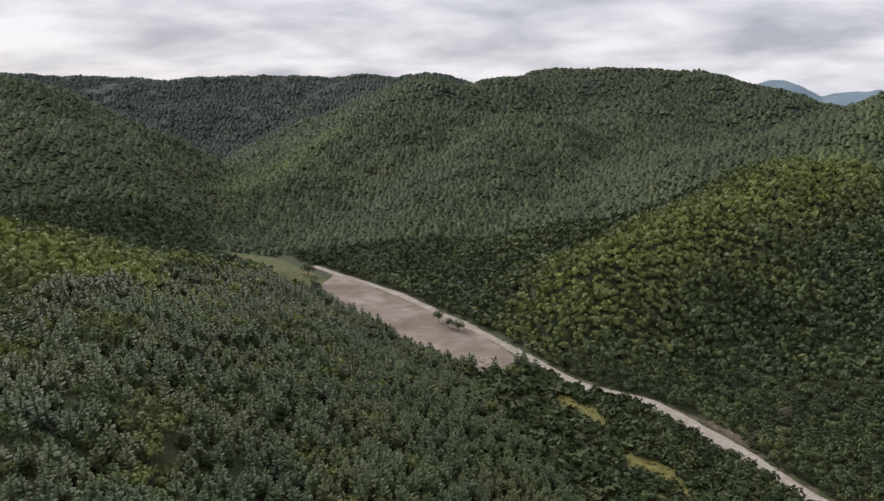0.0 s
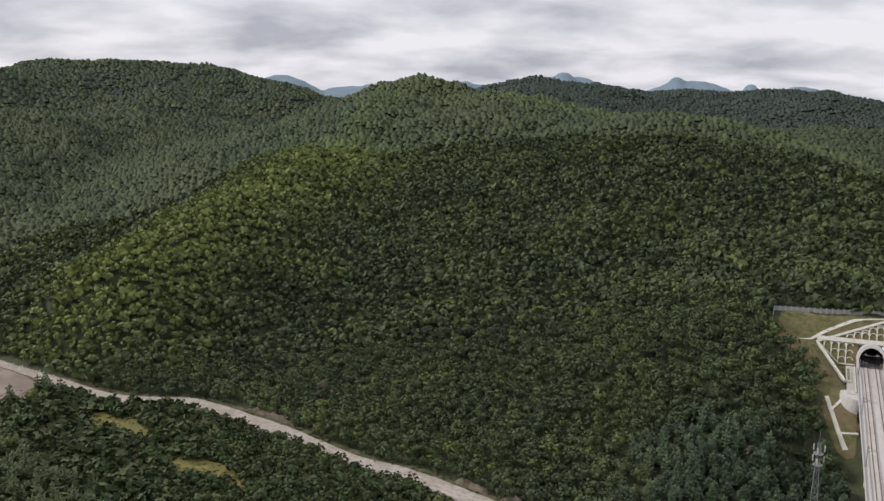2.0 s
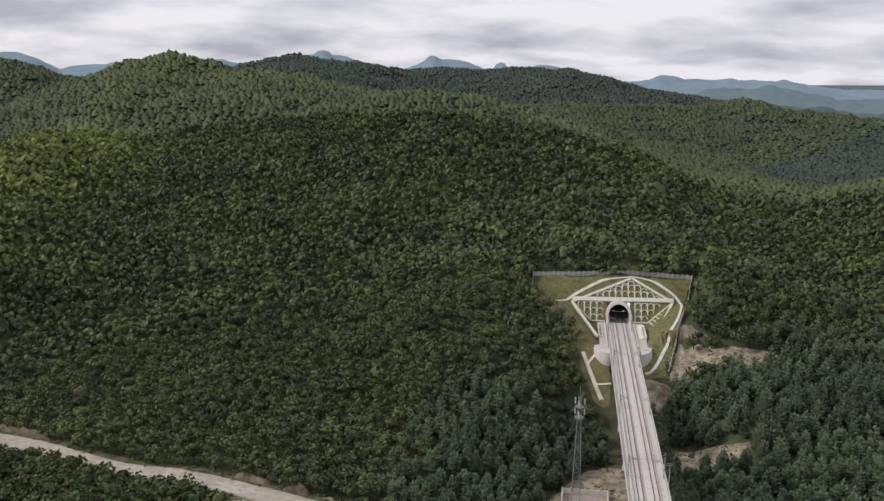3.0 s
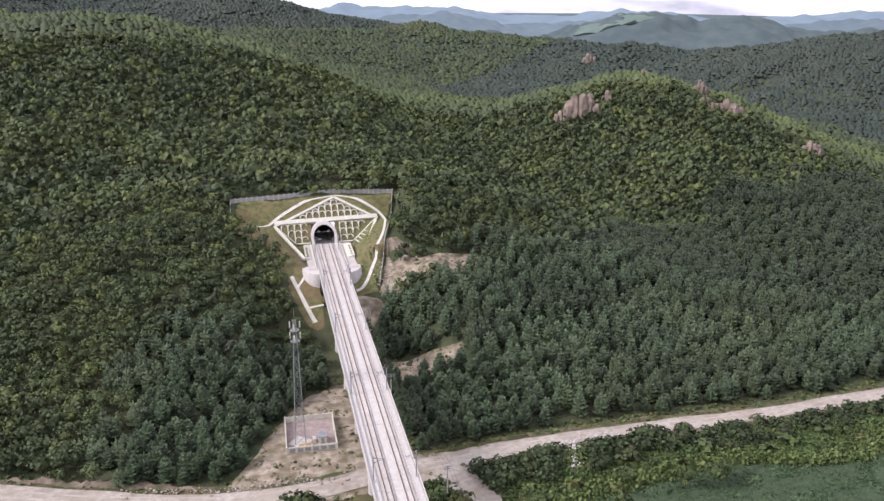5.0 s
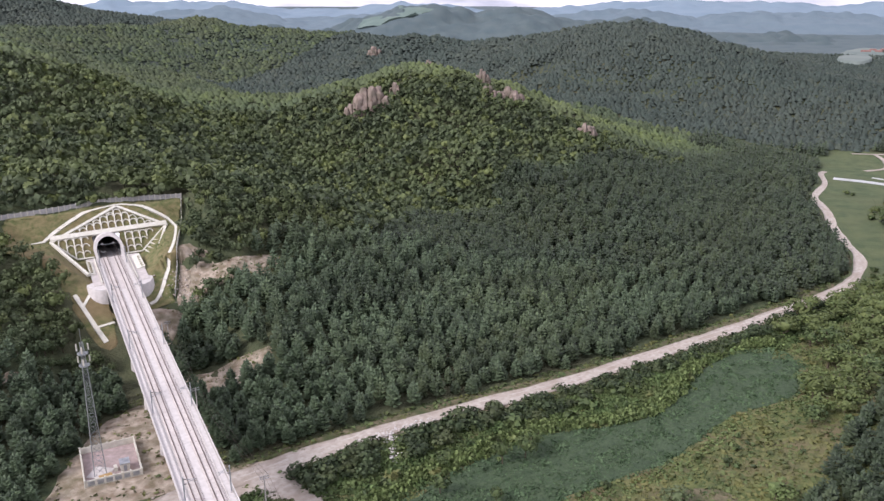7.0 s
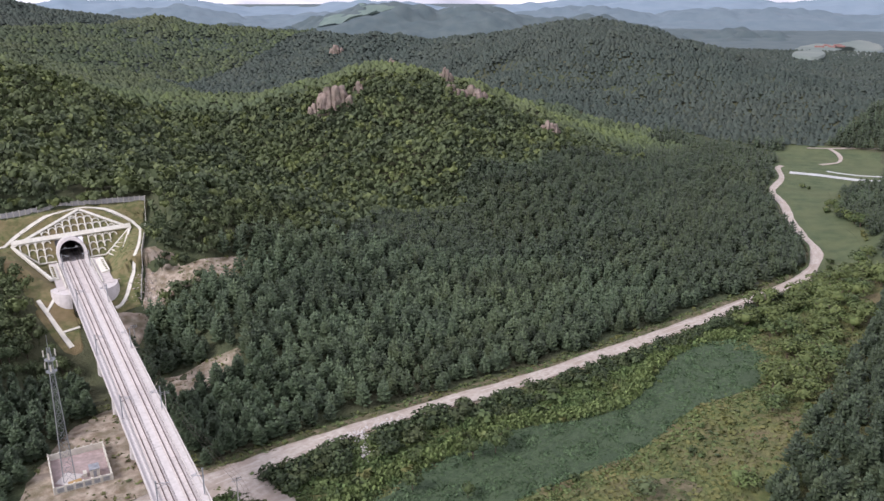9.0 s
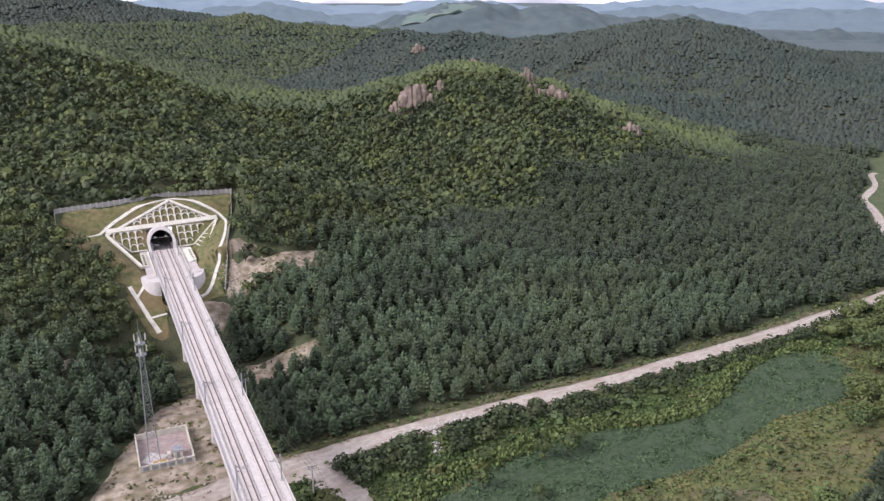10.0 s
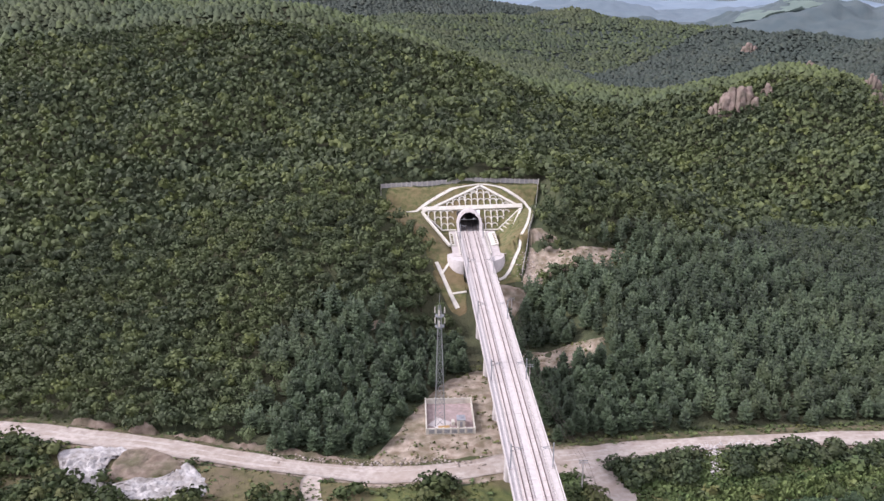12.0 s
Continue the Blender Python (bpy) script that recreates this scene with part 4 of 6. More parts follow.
def mast(side):
    top = thing("catenary_mast", "grey galvanised overhead line mast with cantilever arm", "mast", "masts along the viaduct")
    part("pole", box(bmesh.new(), -0.15, 0.15, -0.15, 0.15, 0.3, 7.6), M_STEEL, top)
    bm = bmesh.new()
    for a, b in (((0, 0, 6.9), (-2.9, 0, 6.4)), ((0, 0, 5.6), (-2.9, 0, 6.4)), ((-1.3, 0, 6.6), (-2.9, 0, 5.5))):
        beam(bm, a, b, 0.09)
    arm = part("cantilever", bm, M_STEEL, top, "slender steel cantilever arm")
    part("base_plate", box(bmesh.new(), -0.4, 0.4, -0.4, 0.4, 0.3, 0.55), M_CONCRETE, top)
    for z in (5.6, 6.9):
        bm = bmesh.new()
        bmesh.ops.create_cone(bm, cap_ends=True, segments=6, radius1=0.11, radius2=0.11, depth=0.5, matrix=Matrix.Translation((-0.4, 0, z)) @ Matrix.Rotation(math.pi / 2, 4, "Y"))
        part("insulator", bm, M_RAIL, arm, "brown ribbed insulator")
    return top


FIRST_MAST = mast(1)
FIRST_MAST.matrix_world = M_LINE @ pose(5.4, -12, 0)
for k in range(8):
    for s in (1, -1):
        if (k, s) != (0, 1):
            copy_thing(FIRST_MAST, M_LINE @ pose(s * 5.4, -12 - k * 48, 0, 0, 0, 0 if s > 0 else 180))
for s in (-2.35, 2.35):
    for z in (5.5, 6.4):
        bm = bmesh.new()
        beam(bm, M_LINE @ Vector((s, 8, z)), M_LINE @ Vector((s, -400, z)), 0.035)
        tagged(part("contact_wire", bm, M_RAIL), "thin dark overhead wire above the track", "wire", "overhead wires")

# ---------------------------------------------------------------- tunnel mouth


def arch(r, n=20, spring=2.7, low=-0.6):
    """A horseshoe outline in x, z."""
    pts = [(r * math.cos(t), spring + r * math.sin(t)) for t in [math.pi * i / n for i in range(n + 1)]]
    return [(r * 0.94, low)] + pts + [(-r * 0.94, low)]


def tunnel_portal():
    """The mouth is cut off along the slope, with a brim standing out of it."""
    top = thing("tunnel_portal", "pale concrete railway tunnel mouth with a dark bore", "tunnel", m=M_LINE)
    lean = lambda z: 0.90 * (z + 0.6)
    bm = bmesh.new()
    inner, outer = arch(5.1), arch(6.3)
    rings = [[bm.verts.new((x, y + lean(z), z)) for x, z in o] for o, y in ((inner, 3.0), (inner, -1.3), (outer, -1.3), (outer, 1.6))]
    for a, b in zip(rings, rings[1:]):
        for i in range(len(a) - 1):
            bm.faces.new((a[i], a[i + 1], b[i + 1], b[i]))
    bmesh.ops.recalc_face_normals(bm, faces=bm.faces)
    part("arch_ring", bm, M_CONCRETE, top, "rounded concrete arch hood")
    bm = bmesh.new()
    rings = [[bm.verts.new((x, y + k * lean(z), z)) for x, z in arch(5.15)] for y, k in ((2.5, 1.0), (30.0, 0.0), (60.0, 0.0), (90.0, 0.0))]
    for a, b in zip(rings, rings[1:]):
        for i in range(len(a) - 1):
            bm.faces.new((a[i], b[i], b[i + 1], a[i + 1]))
    bm.faces.new(rings[-1])
    part("bore", bm, M_TUNNEL, top, "dark tunnel lining")
    part("track_bed", box(bmesh.new(), -4.8, 4.8, -0.02, 90, -0.5, -0.06), M_TUNNEL, top)
    bm = bmesh.new()
    for x in (-2.35, 2.35):
        beam(bm, (x, 8, 5.9), (x, 30, 5.9), 0.06)
    beam(bm, (-4.7, 5.5, 4.4), (4.7, 5.5, 4.4), 0.14)
    gear = part("overhead_line_gear", bm, M_STEEL, top)
    for x in (-2.35, 2.35):
        part("lamp_box", box(bmesh.new(), x - 0.5, x + 0.5, 5.2, 5.8, 4.5, 5.1), M_STEEL, gear, "grey equipment box over the track")
    return top


tunnel_portal()
FACE_SLOPE = math.atan(0.95)


def face(v, w):
    """A place on the cut face above the mouth: v across, w up the slope."""
    return (v, 1.0 + w * math.cos(FACE_SLOPE), -1.0 + w * math.sin(FACE_SLOPE))


def slope_facing():
    top = thing("slope_facing", "whitewashed concrete lattice of arches on the cutting face", "retaining wall", m=M_LINE)
    tilt = Matrix.Translation((0, 1.0, -1.0)) @ Matrix.Rotation(FACE_SLOPE, 4, "X")

    def strip(name, a, b, wide, high=0.9, label=""):
        d = Vector((b[0] - a[0], b[1] - a[1]))
        m = tilt @ Matrix.Translation((a[0], a[1], 0)) @ Matrix.Rotation(math.atan2(d.y, d.x), 4, "Z")
        part(name, box(bmesh.new(), -wide / 2, d.length + wide / 2, -wide / 2, wide / 2, -0.5, high, m), M_WHITE, top, label)

    left, right, apex = (-22.8, 11.5), (26.5, 13.5), (6.5, 26.8)
    strip("edge_beam", left, apex, 1.1), strip("edge_beam", right, apex, 1.1)
    strip("band", (-22.0, 13.4), (25.8, 14.6), 2.2, 1.0, "broad white berm across the face")
    for a, b in (((-22.8, 9.2, 6.9), (-11.0, -24.0, 0.6)), ((26.5, 11.0, 8.2), (15.2, -22.0, 0.7))):
        part("wing_beam", beam(bmesh.new(), a, b, 1.1), M_WHITE, top, "white kerb down the side of the cutting")
    cell_w = 3.1

    def arches(x, y0, y1, down):
        """One column of stacked round-headed ribs, in even rows from its foot or from its head."""
        bm = bmesh.new()
        h, r = 3.7, cell_w / 2 - 0.1
        box(bm, -0.22, 0.22, y0, y1, -0.4, 0.7)
        heads = [y1 - k * h for k in range(9)] if down else [y0 + (k + 1) * h for k in range(9)] + [y1]
        for yy in heads:
            if yy > y1 + 0.01 or yy - r < y0 - 0.2:
                continue
            pts = [(cell_w / 2 + r * math.cos(t), yy - r + r * math.sin(t) * 0.95) for t in [math.pi * i / 8 for i in range(9)]]
            for p, q in zip(pts, pts[1:]):
                d = Vector((q[0] - p[0], q[1] - p[1]))
                m = Matrix.Translation((p[0], p[1], 0)) @ Matrix.Rotation(math.atan2(d.y, d.x), 4, "Z")
                box(bm, -0.1, d.length + 0.1, -0.12, 0.26, -0.4, 0.6, m)
        bmesh.ops.transform(bm, matrix=tilt @ Matrix.Translation((x, 0, 0)), verts=bm.verts)
        part("arch_rib", bm, M_WHITE, top)

    def roof(x):
        t = (x - left[0]) / (apex[0] - left[0]) if x < apex[0] else (right[0] - x) / (right[0] - apex[0])
        return (left[1] if x < apex[0] else right[1]) * (1 - t) + apex[1] * t

    def sill(x):
        return 1.5 + max(0.0, abs(x) - 13.2) * 1.02

    for k in range(-8, 9):
        x = -1.3 + k * cell_w
        lo, hi = 14.6 + 0.9, min(roof(x), roof(x + cell_w)) - 0.5
        if hi - lo > 1.5:
            arches(x, lo, hi, False)
        lo, hi = max(sill(x), sill(x + cell_w)), 12.6
        if hi - lo > 1.5 and not (-6.6 - cell_w < x < 6.6):
            arches(x, lo, hi, True)
    for a, b in (((-13.4, 1.3), (-6.9, 1.3)), ((6.9, 1.3), (13.8, 1.3)), ((-13.4, 1.3), (-22.4, 11.2)), ((13.8, 1.3), (25.8, 13.2))):
        strip("foot_beam", a, b, 0.6, 0.7)
    for k in range(6):
        f = k / 6
        a = Vector((26.5, 11.0, 8.2)).lerp(Vector((15.2, -22.0, 0.7)), 0.12 + 0.82 * f)
        b = Vector((25.0, 9.6, 7.4)).lerp(Vector((13.4, 1.0, -0.4)), 0.2 + 0.8 * f)
        part("bank_rib", beam(bmesh.new(), a, b, 0.5), M_WHITE, top)
    return top


slope_facing()


def forecourt():
    top = thing("tunnel_forecourt", "pale concrete apron and wing walls before the tunnel mouth", "forecourt", m=M_LINE)
    for s in (-1, 1):
        wide = 10.2 if s < 0 else 11.2
        bm = bmesh.new()
        prism(bm, [(s * 6.3, -0.8), (s * wide, -0.8), (s * wide, 0.35), (s * 6.3, 0.25)], -38, -0.7)
        part("apron", bm, M_DECK, top)
        bm = bmesh.new()
        prism(bm, [(s * 8.2, 0.2), (s * (wide + 0.3), 0.2), (s * (wide + 0.3), 1.5), (s * 8.2, 0.6)], -24, -5)
        part("wing_wall", bm, M_WHITE, top, "sloping white wing wall")
        for k in range(6):
            m = Matrix.Translation((s * (wide - 0.6), -9.0 - k * 2.6, 1.05))
            part("planting_hole", box(bmesh.new(), -0.5, 0.5, -0.55, 0.55, -0.3, 0.35, m), M_BANK, top, "square planting hole")
        part("side_kerb", box(bmesh.new(), s * 6.9 - 0.2, s * 6.9 + 0.2, -36, -2, 0.2, 0.9), M_WHITE, top)
    return top


forecourt()


def drain(name, pts, wide, label):
    """A concrete channel on the ground round the cutting, in the line's own plan."""
    world = [M_LINE @ Vector((v, u, 0)) for v, u in pts]
    return ribbon(name, [(p.x, p.y) for p in world], wide, M_WHITE, label, "drain", 0.4, 0.12, "")


drain("slope_drain", [(-31, 5.5), (-22.5, 12), (-8, 19), (3, 22.6), (7.5, 23.4), (12, 22.2), (21, 17.6), (28.2, 13.0), (30.2, 9), (29.6, 3), (26, -13.5), (21.5, -28), (17.8, -36), (14.6, -43), (11.5, -47.5), (9, -48.5)], 1.35, "whitewashed concrete drain round the cutting")
drain("lower_drain", [(-9.5, -35), (-15.8, -45)], 1.4, "narrow whitewashed drain from the wing wall")
drain("lower_drain", [(-12, -55.5), (-5.5, -54.5)], 1.2, "narrow whitewashed drain across the bank")
drain("lower_drain", [(-17.8, -38.5), (-15.4, -46), (-12.3, -56), (-9.8, -63)], 2.0, "whitewashed concrete drain down the west bank")


def fence():
    top = thing("perimeter_fence", "grey concrete post and panel fence round the tunnel cutting", "fence")
    turns = [(-43, -6), (-43.3, 21), (-20, 23.2), (5, 27.2), (20, 25.6), (36.8, 23.6), (34.5, 14), (31.5, 0), (28, -14), (24.3, -29), (21.4, -39), (18.7, -49)]
    pts = [a + (b - a) * k / max(1, round(np.linalg.norm(b - a) / 2.6)) for a, b in zip(map(np.array, turns), map(np.array, turns[1:])) for k in range(max(1, round(np.linalg.norm(b - a) / 2.6)))]
    posts = None
    for a, b in zip(pts, pts[1:]):
        p, q = M_LINE @ Vector((a[0], a[1], 0)), M_LINE @ Vector((b[0], b[1], 0))
        zp, zq = z_at(p.x, p.y), z_at(q.x, q.y)
        m = Matrix.Translation((p.x, p.y, zp)) @ Matrix.Rotation(math.atan2(q.y - p.y, q.x - p.x), 4, "Z")
        if posts is None:
            posts = part("post", box(bmesh.new(), -0.17, 0.17, -0.17, 0.17, -0.5, 2.5), M_WHITE, top)
            ob = posts
        else:
            ob = new("post", posts.data)
            ob.parent = top
        ob.matrix_world = m
        bm = bmesh.new()
        d = Vector((q.x - p.x, q.y - p.y)).normalized() * 0.05
        nx, ny = -d.y, d.x
        v = [bm.verts.new(c) for c in ((p.x + nx, p.y + ny, zp - 0.2), (q.x + nx, q.y + ny, zq - 0.2), (q.x + nx, q.y + ny, zq + 2.1), (p.x + nx, p.y + ny, zp + 2.1), (p.x - nx, p.y - ny, zp - 0.2), (q.x - nx, q.y - ny, zq - 0.2), (q.x - nx, q.y - ny, zq + 2.1), (p.x - nx, p.y - ny, zp + 2.1))]
        for f in ((0, 1, 2, 3), (7, 6, 5, 4), (3, 2, 6, 7), (0, 4, 5, 1), (1, 5, 6, 2), (0, 3, 7, 4)):
            bm.faces.new([v[i] for i in f])
        part("panel", bm, M_FENCE, top)
    return top


fence()
# ---------------------------------------------------------------- radio mast and its yard
YARD = pose(142.8, 191.7, 0, 0, 0, math.degrees(math.atan2(-9, 13)))


def radio_mast():
    x, y = 138.0, 190.5
    base = z_at(x, y) + 0.3
    top = thing("radio_mast", "tall tapering grey steel lattice radio mast", "mast", m=pose(x, y, base, 0, 0, -35))
    H = 42.0
    half = lambda z: 1.25 * (1 - z / H) + 0.38
    levels = [H * (1 - (1 - i / 15) ** 1.2) for i in range(16)]
    corners = [(-1, -1), (1, -1), (1, 1), (-1, 1)]
    for cx, cy in corners:
        bm = bmesh.new()
        beam(bm, (cx * half(0), cy * half(0), 0), (cx * half(H), cy * half(H), H), 0.17)
        part("leg", bm, M_MAST, top)
    bm = bmesh.new()
    for a, b in zip(levels, levels[1:]):
        for (x0, y0), (x1, y1) in zip(corners, corners[1:] + corners[:1]):
            ha, hb = half(a), half(b)
            beam(bm, (x0 * ha, y0 * ha, a), (x1 * hb, y1 * hb, b), 0.075)
            beam(bm, (x1 * ha, y1 * ha, a), (x0 * hb, y0 * hb, b), 0.075)
            beam(bm, (x0 * hb, y0 * hb, b), (x1 * hb, y1 * hb, b), 0.075)
    part("bracing", bm, M_MAST, top)
    for z in (35.0, 38.6):
        bm = bmesh.new()
        bmesh.ops.create_cone(bm, cap_ends=True, segments=12, radius1=1.5, radius2=1.5, depth=0.2, matrix=Matrix.Translation((0, 0, z)))
        for i in range(12):
            t = 2 * math.pi * i / 12
            beam(bm, (1.45 * math.cos(t), 1.45 * math.sin(t), z), (1.45 * math.cos(t), 1.45 * math.sin(t), z + 1.1), 0.07)
        part("platform", bm, M_MAST, top)
        for i in range(3):
            t = 2 * math.pi * i / 3 + 0.4
            m = Matrix.Translation((1.75 * math.cos(t), 1.75 * math.sin(t), z + 0.9)) @ Matrix.Rotation(t, 4, "Z")
            part("antenna", box(bmesh.new(), -0.12, 0.12, -0.22, 0.22, -0.3, 1.7, m, 0.04), M_WHITE, top, "white panel antenna")
    bm = bmesh.new()
    beam(bm, (0, 0, H), (0, 0, H + 4.0), 0.12)
    part("lightning_rod", bm, M_MAST, top)
    return top


radio_mast()


def yard():
    top = thing("mast_compound", "low white wall round a paved yard at the mast's foot", "enclosure", m=YARD @ pose(0, 0, z_at(142.8, 191.7) + 0.25))
    part("paving", box(bmesh.new(), -7.6, 7.6, -9.6, 9.6, -0.6, 0.12), M_PAVING, top, "pinkish paving")
    for x0, x1, y0, y1 in ((-7.9, 7.9, -9.9, -9.65), (-7.9, 7.9, 9.65, 9.9), (-7.9, -7.65, -9.65, 9.65), (7.65, 7.9, -9.65, 9.65)):
        part("wall", box(bmesh.new(), x0, x1, y0, y1, -0.6, 2.1), M_WHITE, top, "white panelled wall")
    post = None
    spots = [(x, y) for x in (-7.78, 7.78) for y in np.linspace(-9.78, 9.78, 8)] + [(x, y) for y in (-9.78, 9.78) for x in np.linspace(-4.7, 4.7, 5)]
    for x, y in spots:
        if post is None:
            post = part("pillar", box(bmesh.new(), -0.24, 0.24, -0.24, 0.24, -0.6, 2.4, None, 0.04), M_WHITE, top)
        else:
            post = new("pillar", post.data)
            post.parent = top
        post.location = (x, y, 0)
    for k in range(6):
        part("railing_panel", box(bmesh.new(), -7.0 + k * 2.45, -5.2 + k * 2.45, -9.98, -9.92, 0.35, 1.7), M_STEEL, top, "grey recessed panel in the wall")
    return top


yard()

# ---------------------------------------------------------------- valley floor


def strip(name, line, near, far, mat, label, category, lift=0.2, across=8):
    """Ground cover along a line, from one offset to the other (to the line's right)."""
    p = smooth_line(line, 5.0)
    t = np.gradient(p, axis=0)
    t /= np.linalg.norm(t, axis=1)[:, None]
    right = np.c_[t[:, 1], -t[:, 0]]
    f = np.linspace(0, 1, across)
    n0 = near + 0.8 * waves(p[:, 0], p[:, 1], 19, 71)
    n1 = far + 3.0 * waves(p[:, 0], p[:, 1], 60, 72) * (far - near > 12)
    off = n0[:, None] + (n1 - n0)[:, None] * f[None]
    q = p[:, None] + right[:, None] * off[..., None]
    z = land(q[..., 0].ravel(), q[..., 1].ravel()) + lift
    z = z - np.tile((f == 0) | (f == 1), len(p)) * (lift + 0.3)
    k = across
    i = np.arange(len(p) * k).reshape(len(p), k)
    a, b, c, d = i[:-1, :-1].ravel(), i[:-1, 1:].ravel(), i[1:, 1:].ravel(), i[1:, :-1].ravel()
    me = sheet_mesh(name, np.c_[q.reshape(-1, 2), z], np.r_[np.c_[a, b, c], np.c_[a, c, d]], mat)
    me.polygons.foreach_set("use_smooth", np.ones(len(me.polygons), bool))
    return tagged(new(name, me), label, category, kind="structure")


M_VERGE = material("weedy_verge", (0.085, 0.080, 0.040), (0.17, 0.145, 0.09), scale=0.5, detail=9.0, rough=0.95, bump=0.3, bump_scale=2.0, c=(0.055, 0.07, 0.026), big=0.9, big_scale=0.12)
M_OLIVE = material("olive_dry_grass", (0.085, 0.082, 0.036), (0.150, 0.135, 0.066), scale=0.4, detail=9.0, rough=0.95, bump=0.3, bump_scale=2.0, c=(0.15, 0.115, 0.08), big=0.7, big_scale=0.09)
strip("valley_grass", ROAD[6:15], 3, 105, M_OLIVE, "scrubby olive grass on the valley floor", "grass", 0.12, 26)
strip("valley_grass", ROAD[14:26], 3, 105, M_GRASS, "rough yellow-green grass on the valley floor", "grass", 0.15, 26)
strip("road_verge", ROAD[5:28], -8.5, -2.5, M_VERGE, "weedy brownish verge along the gravel road", "grass", 0.22, 5)
patch("crop_field", OUTLINES["crop"], M_CROP, "low dark green crop field in the valley", "field", 0.3, 0.15)
M_FIELD = material("far_field_green", (0.055, 0.078, 0.034), (0.085, 0.108, 0.048), scale=0.12, detail=8.0, rough=0.95, bump=0.3, bump_scale=0.8, c=(0.10, 0.11, 0.05), big=0.5, big_scale=0.03)
patch("far_crop_field", OUTLINES["crop_far"], M_FIELD, "dark green crop field by the road bend", "field", 0.4)
M_SPOIL = material("spoil_earth", (0.150, 0.115, 0.085), (0.27, 0.22, 0.17), scale=0.4, detail=10.0, rough=0.95, bump=0.3, bump_scale=1.5, c=(0.075, 0.080, 0.036), big=0.7, big_scale=0.12)
M_YELLOW = material("yellow_weeds", (0.15, 0.135, 0.04), (0.24, 0.205, 0.065), scale=0.4, rough=0.95, bump=0.25, bump_scale=2.0, c=(0.12, 0.13, 0.04), big=0.7, big_scale=0.06)
patch("yellow_clearing", smooth_line([(-116, 348), (-100, 350), (-82, 336), (-70, 312), (-78, 300), (-98, 318)], 3, True), M_YELLOW, "yellow flowering weeds in a clearing", "grass", 0.35)
patch("yellow_clearing", smooth_line([(-74, 300), (-60, 298), (-44, 288), (-36, 270), (-50, 256), (-66, 280)], 3, True), M_YELLOW, "yellow flowering weeds in a clearing", "grass", 0.35)
patch("road_apron", smooth_line([(98, 184), (110, 180), (124, 172), (140, 166), (160, 162), (176, 152), (170, 146), (150, 150), (128, 158), (112, 170)], 3, True), M_EARTH, "muddy bare earth where the road widens under the viaduct", "ground", 0.3)
patch("road_junction", smooth_line([(146, 161), (158, 158), (176, 149), (172, 144), (166, 136), (161, 126), (153, 128), (153, 140), (149, 150)], 2, True), M_ROAD, "wide gravel junction under the viaduct", "road", 0.40)
patch("dry_patch", smooth_line([(206, 40), (216, 40), (222, 32), (220, 24), (212, 26), (206, 34)], 2, True), M_VERGE, "dry brownish weeds and bare soil beside the crop field", "ground", 0.3)
patch("roadside_meadow", smooth_line([(66, 217), (72, 211), (85, 198), (87, 192), (82, 184), (64, 198)], 3, True), M_OLIVE, "mown dry grass beside the gravel road", "grass", 0.35)
SHEETS = [[(33, 248), (40, 246), (45, 243), (52, 239), (51, 234), (47, 235), (43, 231), (42, 226), (39, 224), (36, 223), (32, 234)], [(38, 225), (41, 221), (46, 221), (52, 218), (58, 217), (63, 219), (65, 217), (64, 204), (59, 201), (49, 207), (41, 214), (35, 222)]]
for pts in SHEETS:
    patch("dust_netting", smooth_line(pts, 1.5, True), M_SHEET, "wrinkled white netting spread over spoil heaps", "netting", 0.3, 0.9, "", 22, 4.0)
patch("spoil_mound", smooth_line([(53, 238), (59, 231), (62, 224), (61, 217), (52, 218.5), (46, 222), (42, 224), (43, 230), (47, 234.5)], 2, True), M_SPOIL, "low brown spoil heap with weeds", "spoil heap", 0.45, 0.9, "", 10)
strip("river", [(692, 38), (691, 17), (684, -6), (680, -20), (676, -60)], -5, 5, M_WATER, "pale shallow river in the far valley", "water", 0.5, 6)
strip("river", [(708, 12), (703, 0), (699, -18), (696, -60)], -2, 2, M_WATER, "narrow pale channel beside the river", "water", 0.5, 5)
ribbon("far_road", [(790, 14), (776, 7), (760, 4), (744, 6), (731, 18)], 5, M_ROAD, "pale gravel road in the far valley", "road", 0.6)
ribbon("far_road", [(787, 32), (792, 8), (799, -12), (806, -50)], 4, M_ROAD, "pale gravel road along the foot of the far hill", "road", 0.6)
strip("far_grass", [(430, 20), (520, 24), (600, 44), (700, 60), (760, 62), (800, 58)], 0, 90, M_FIELD, "green grass in the far valley", "grass", 0.22, 26)


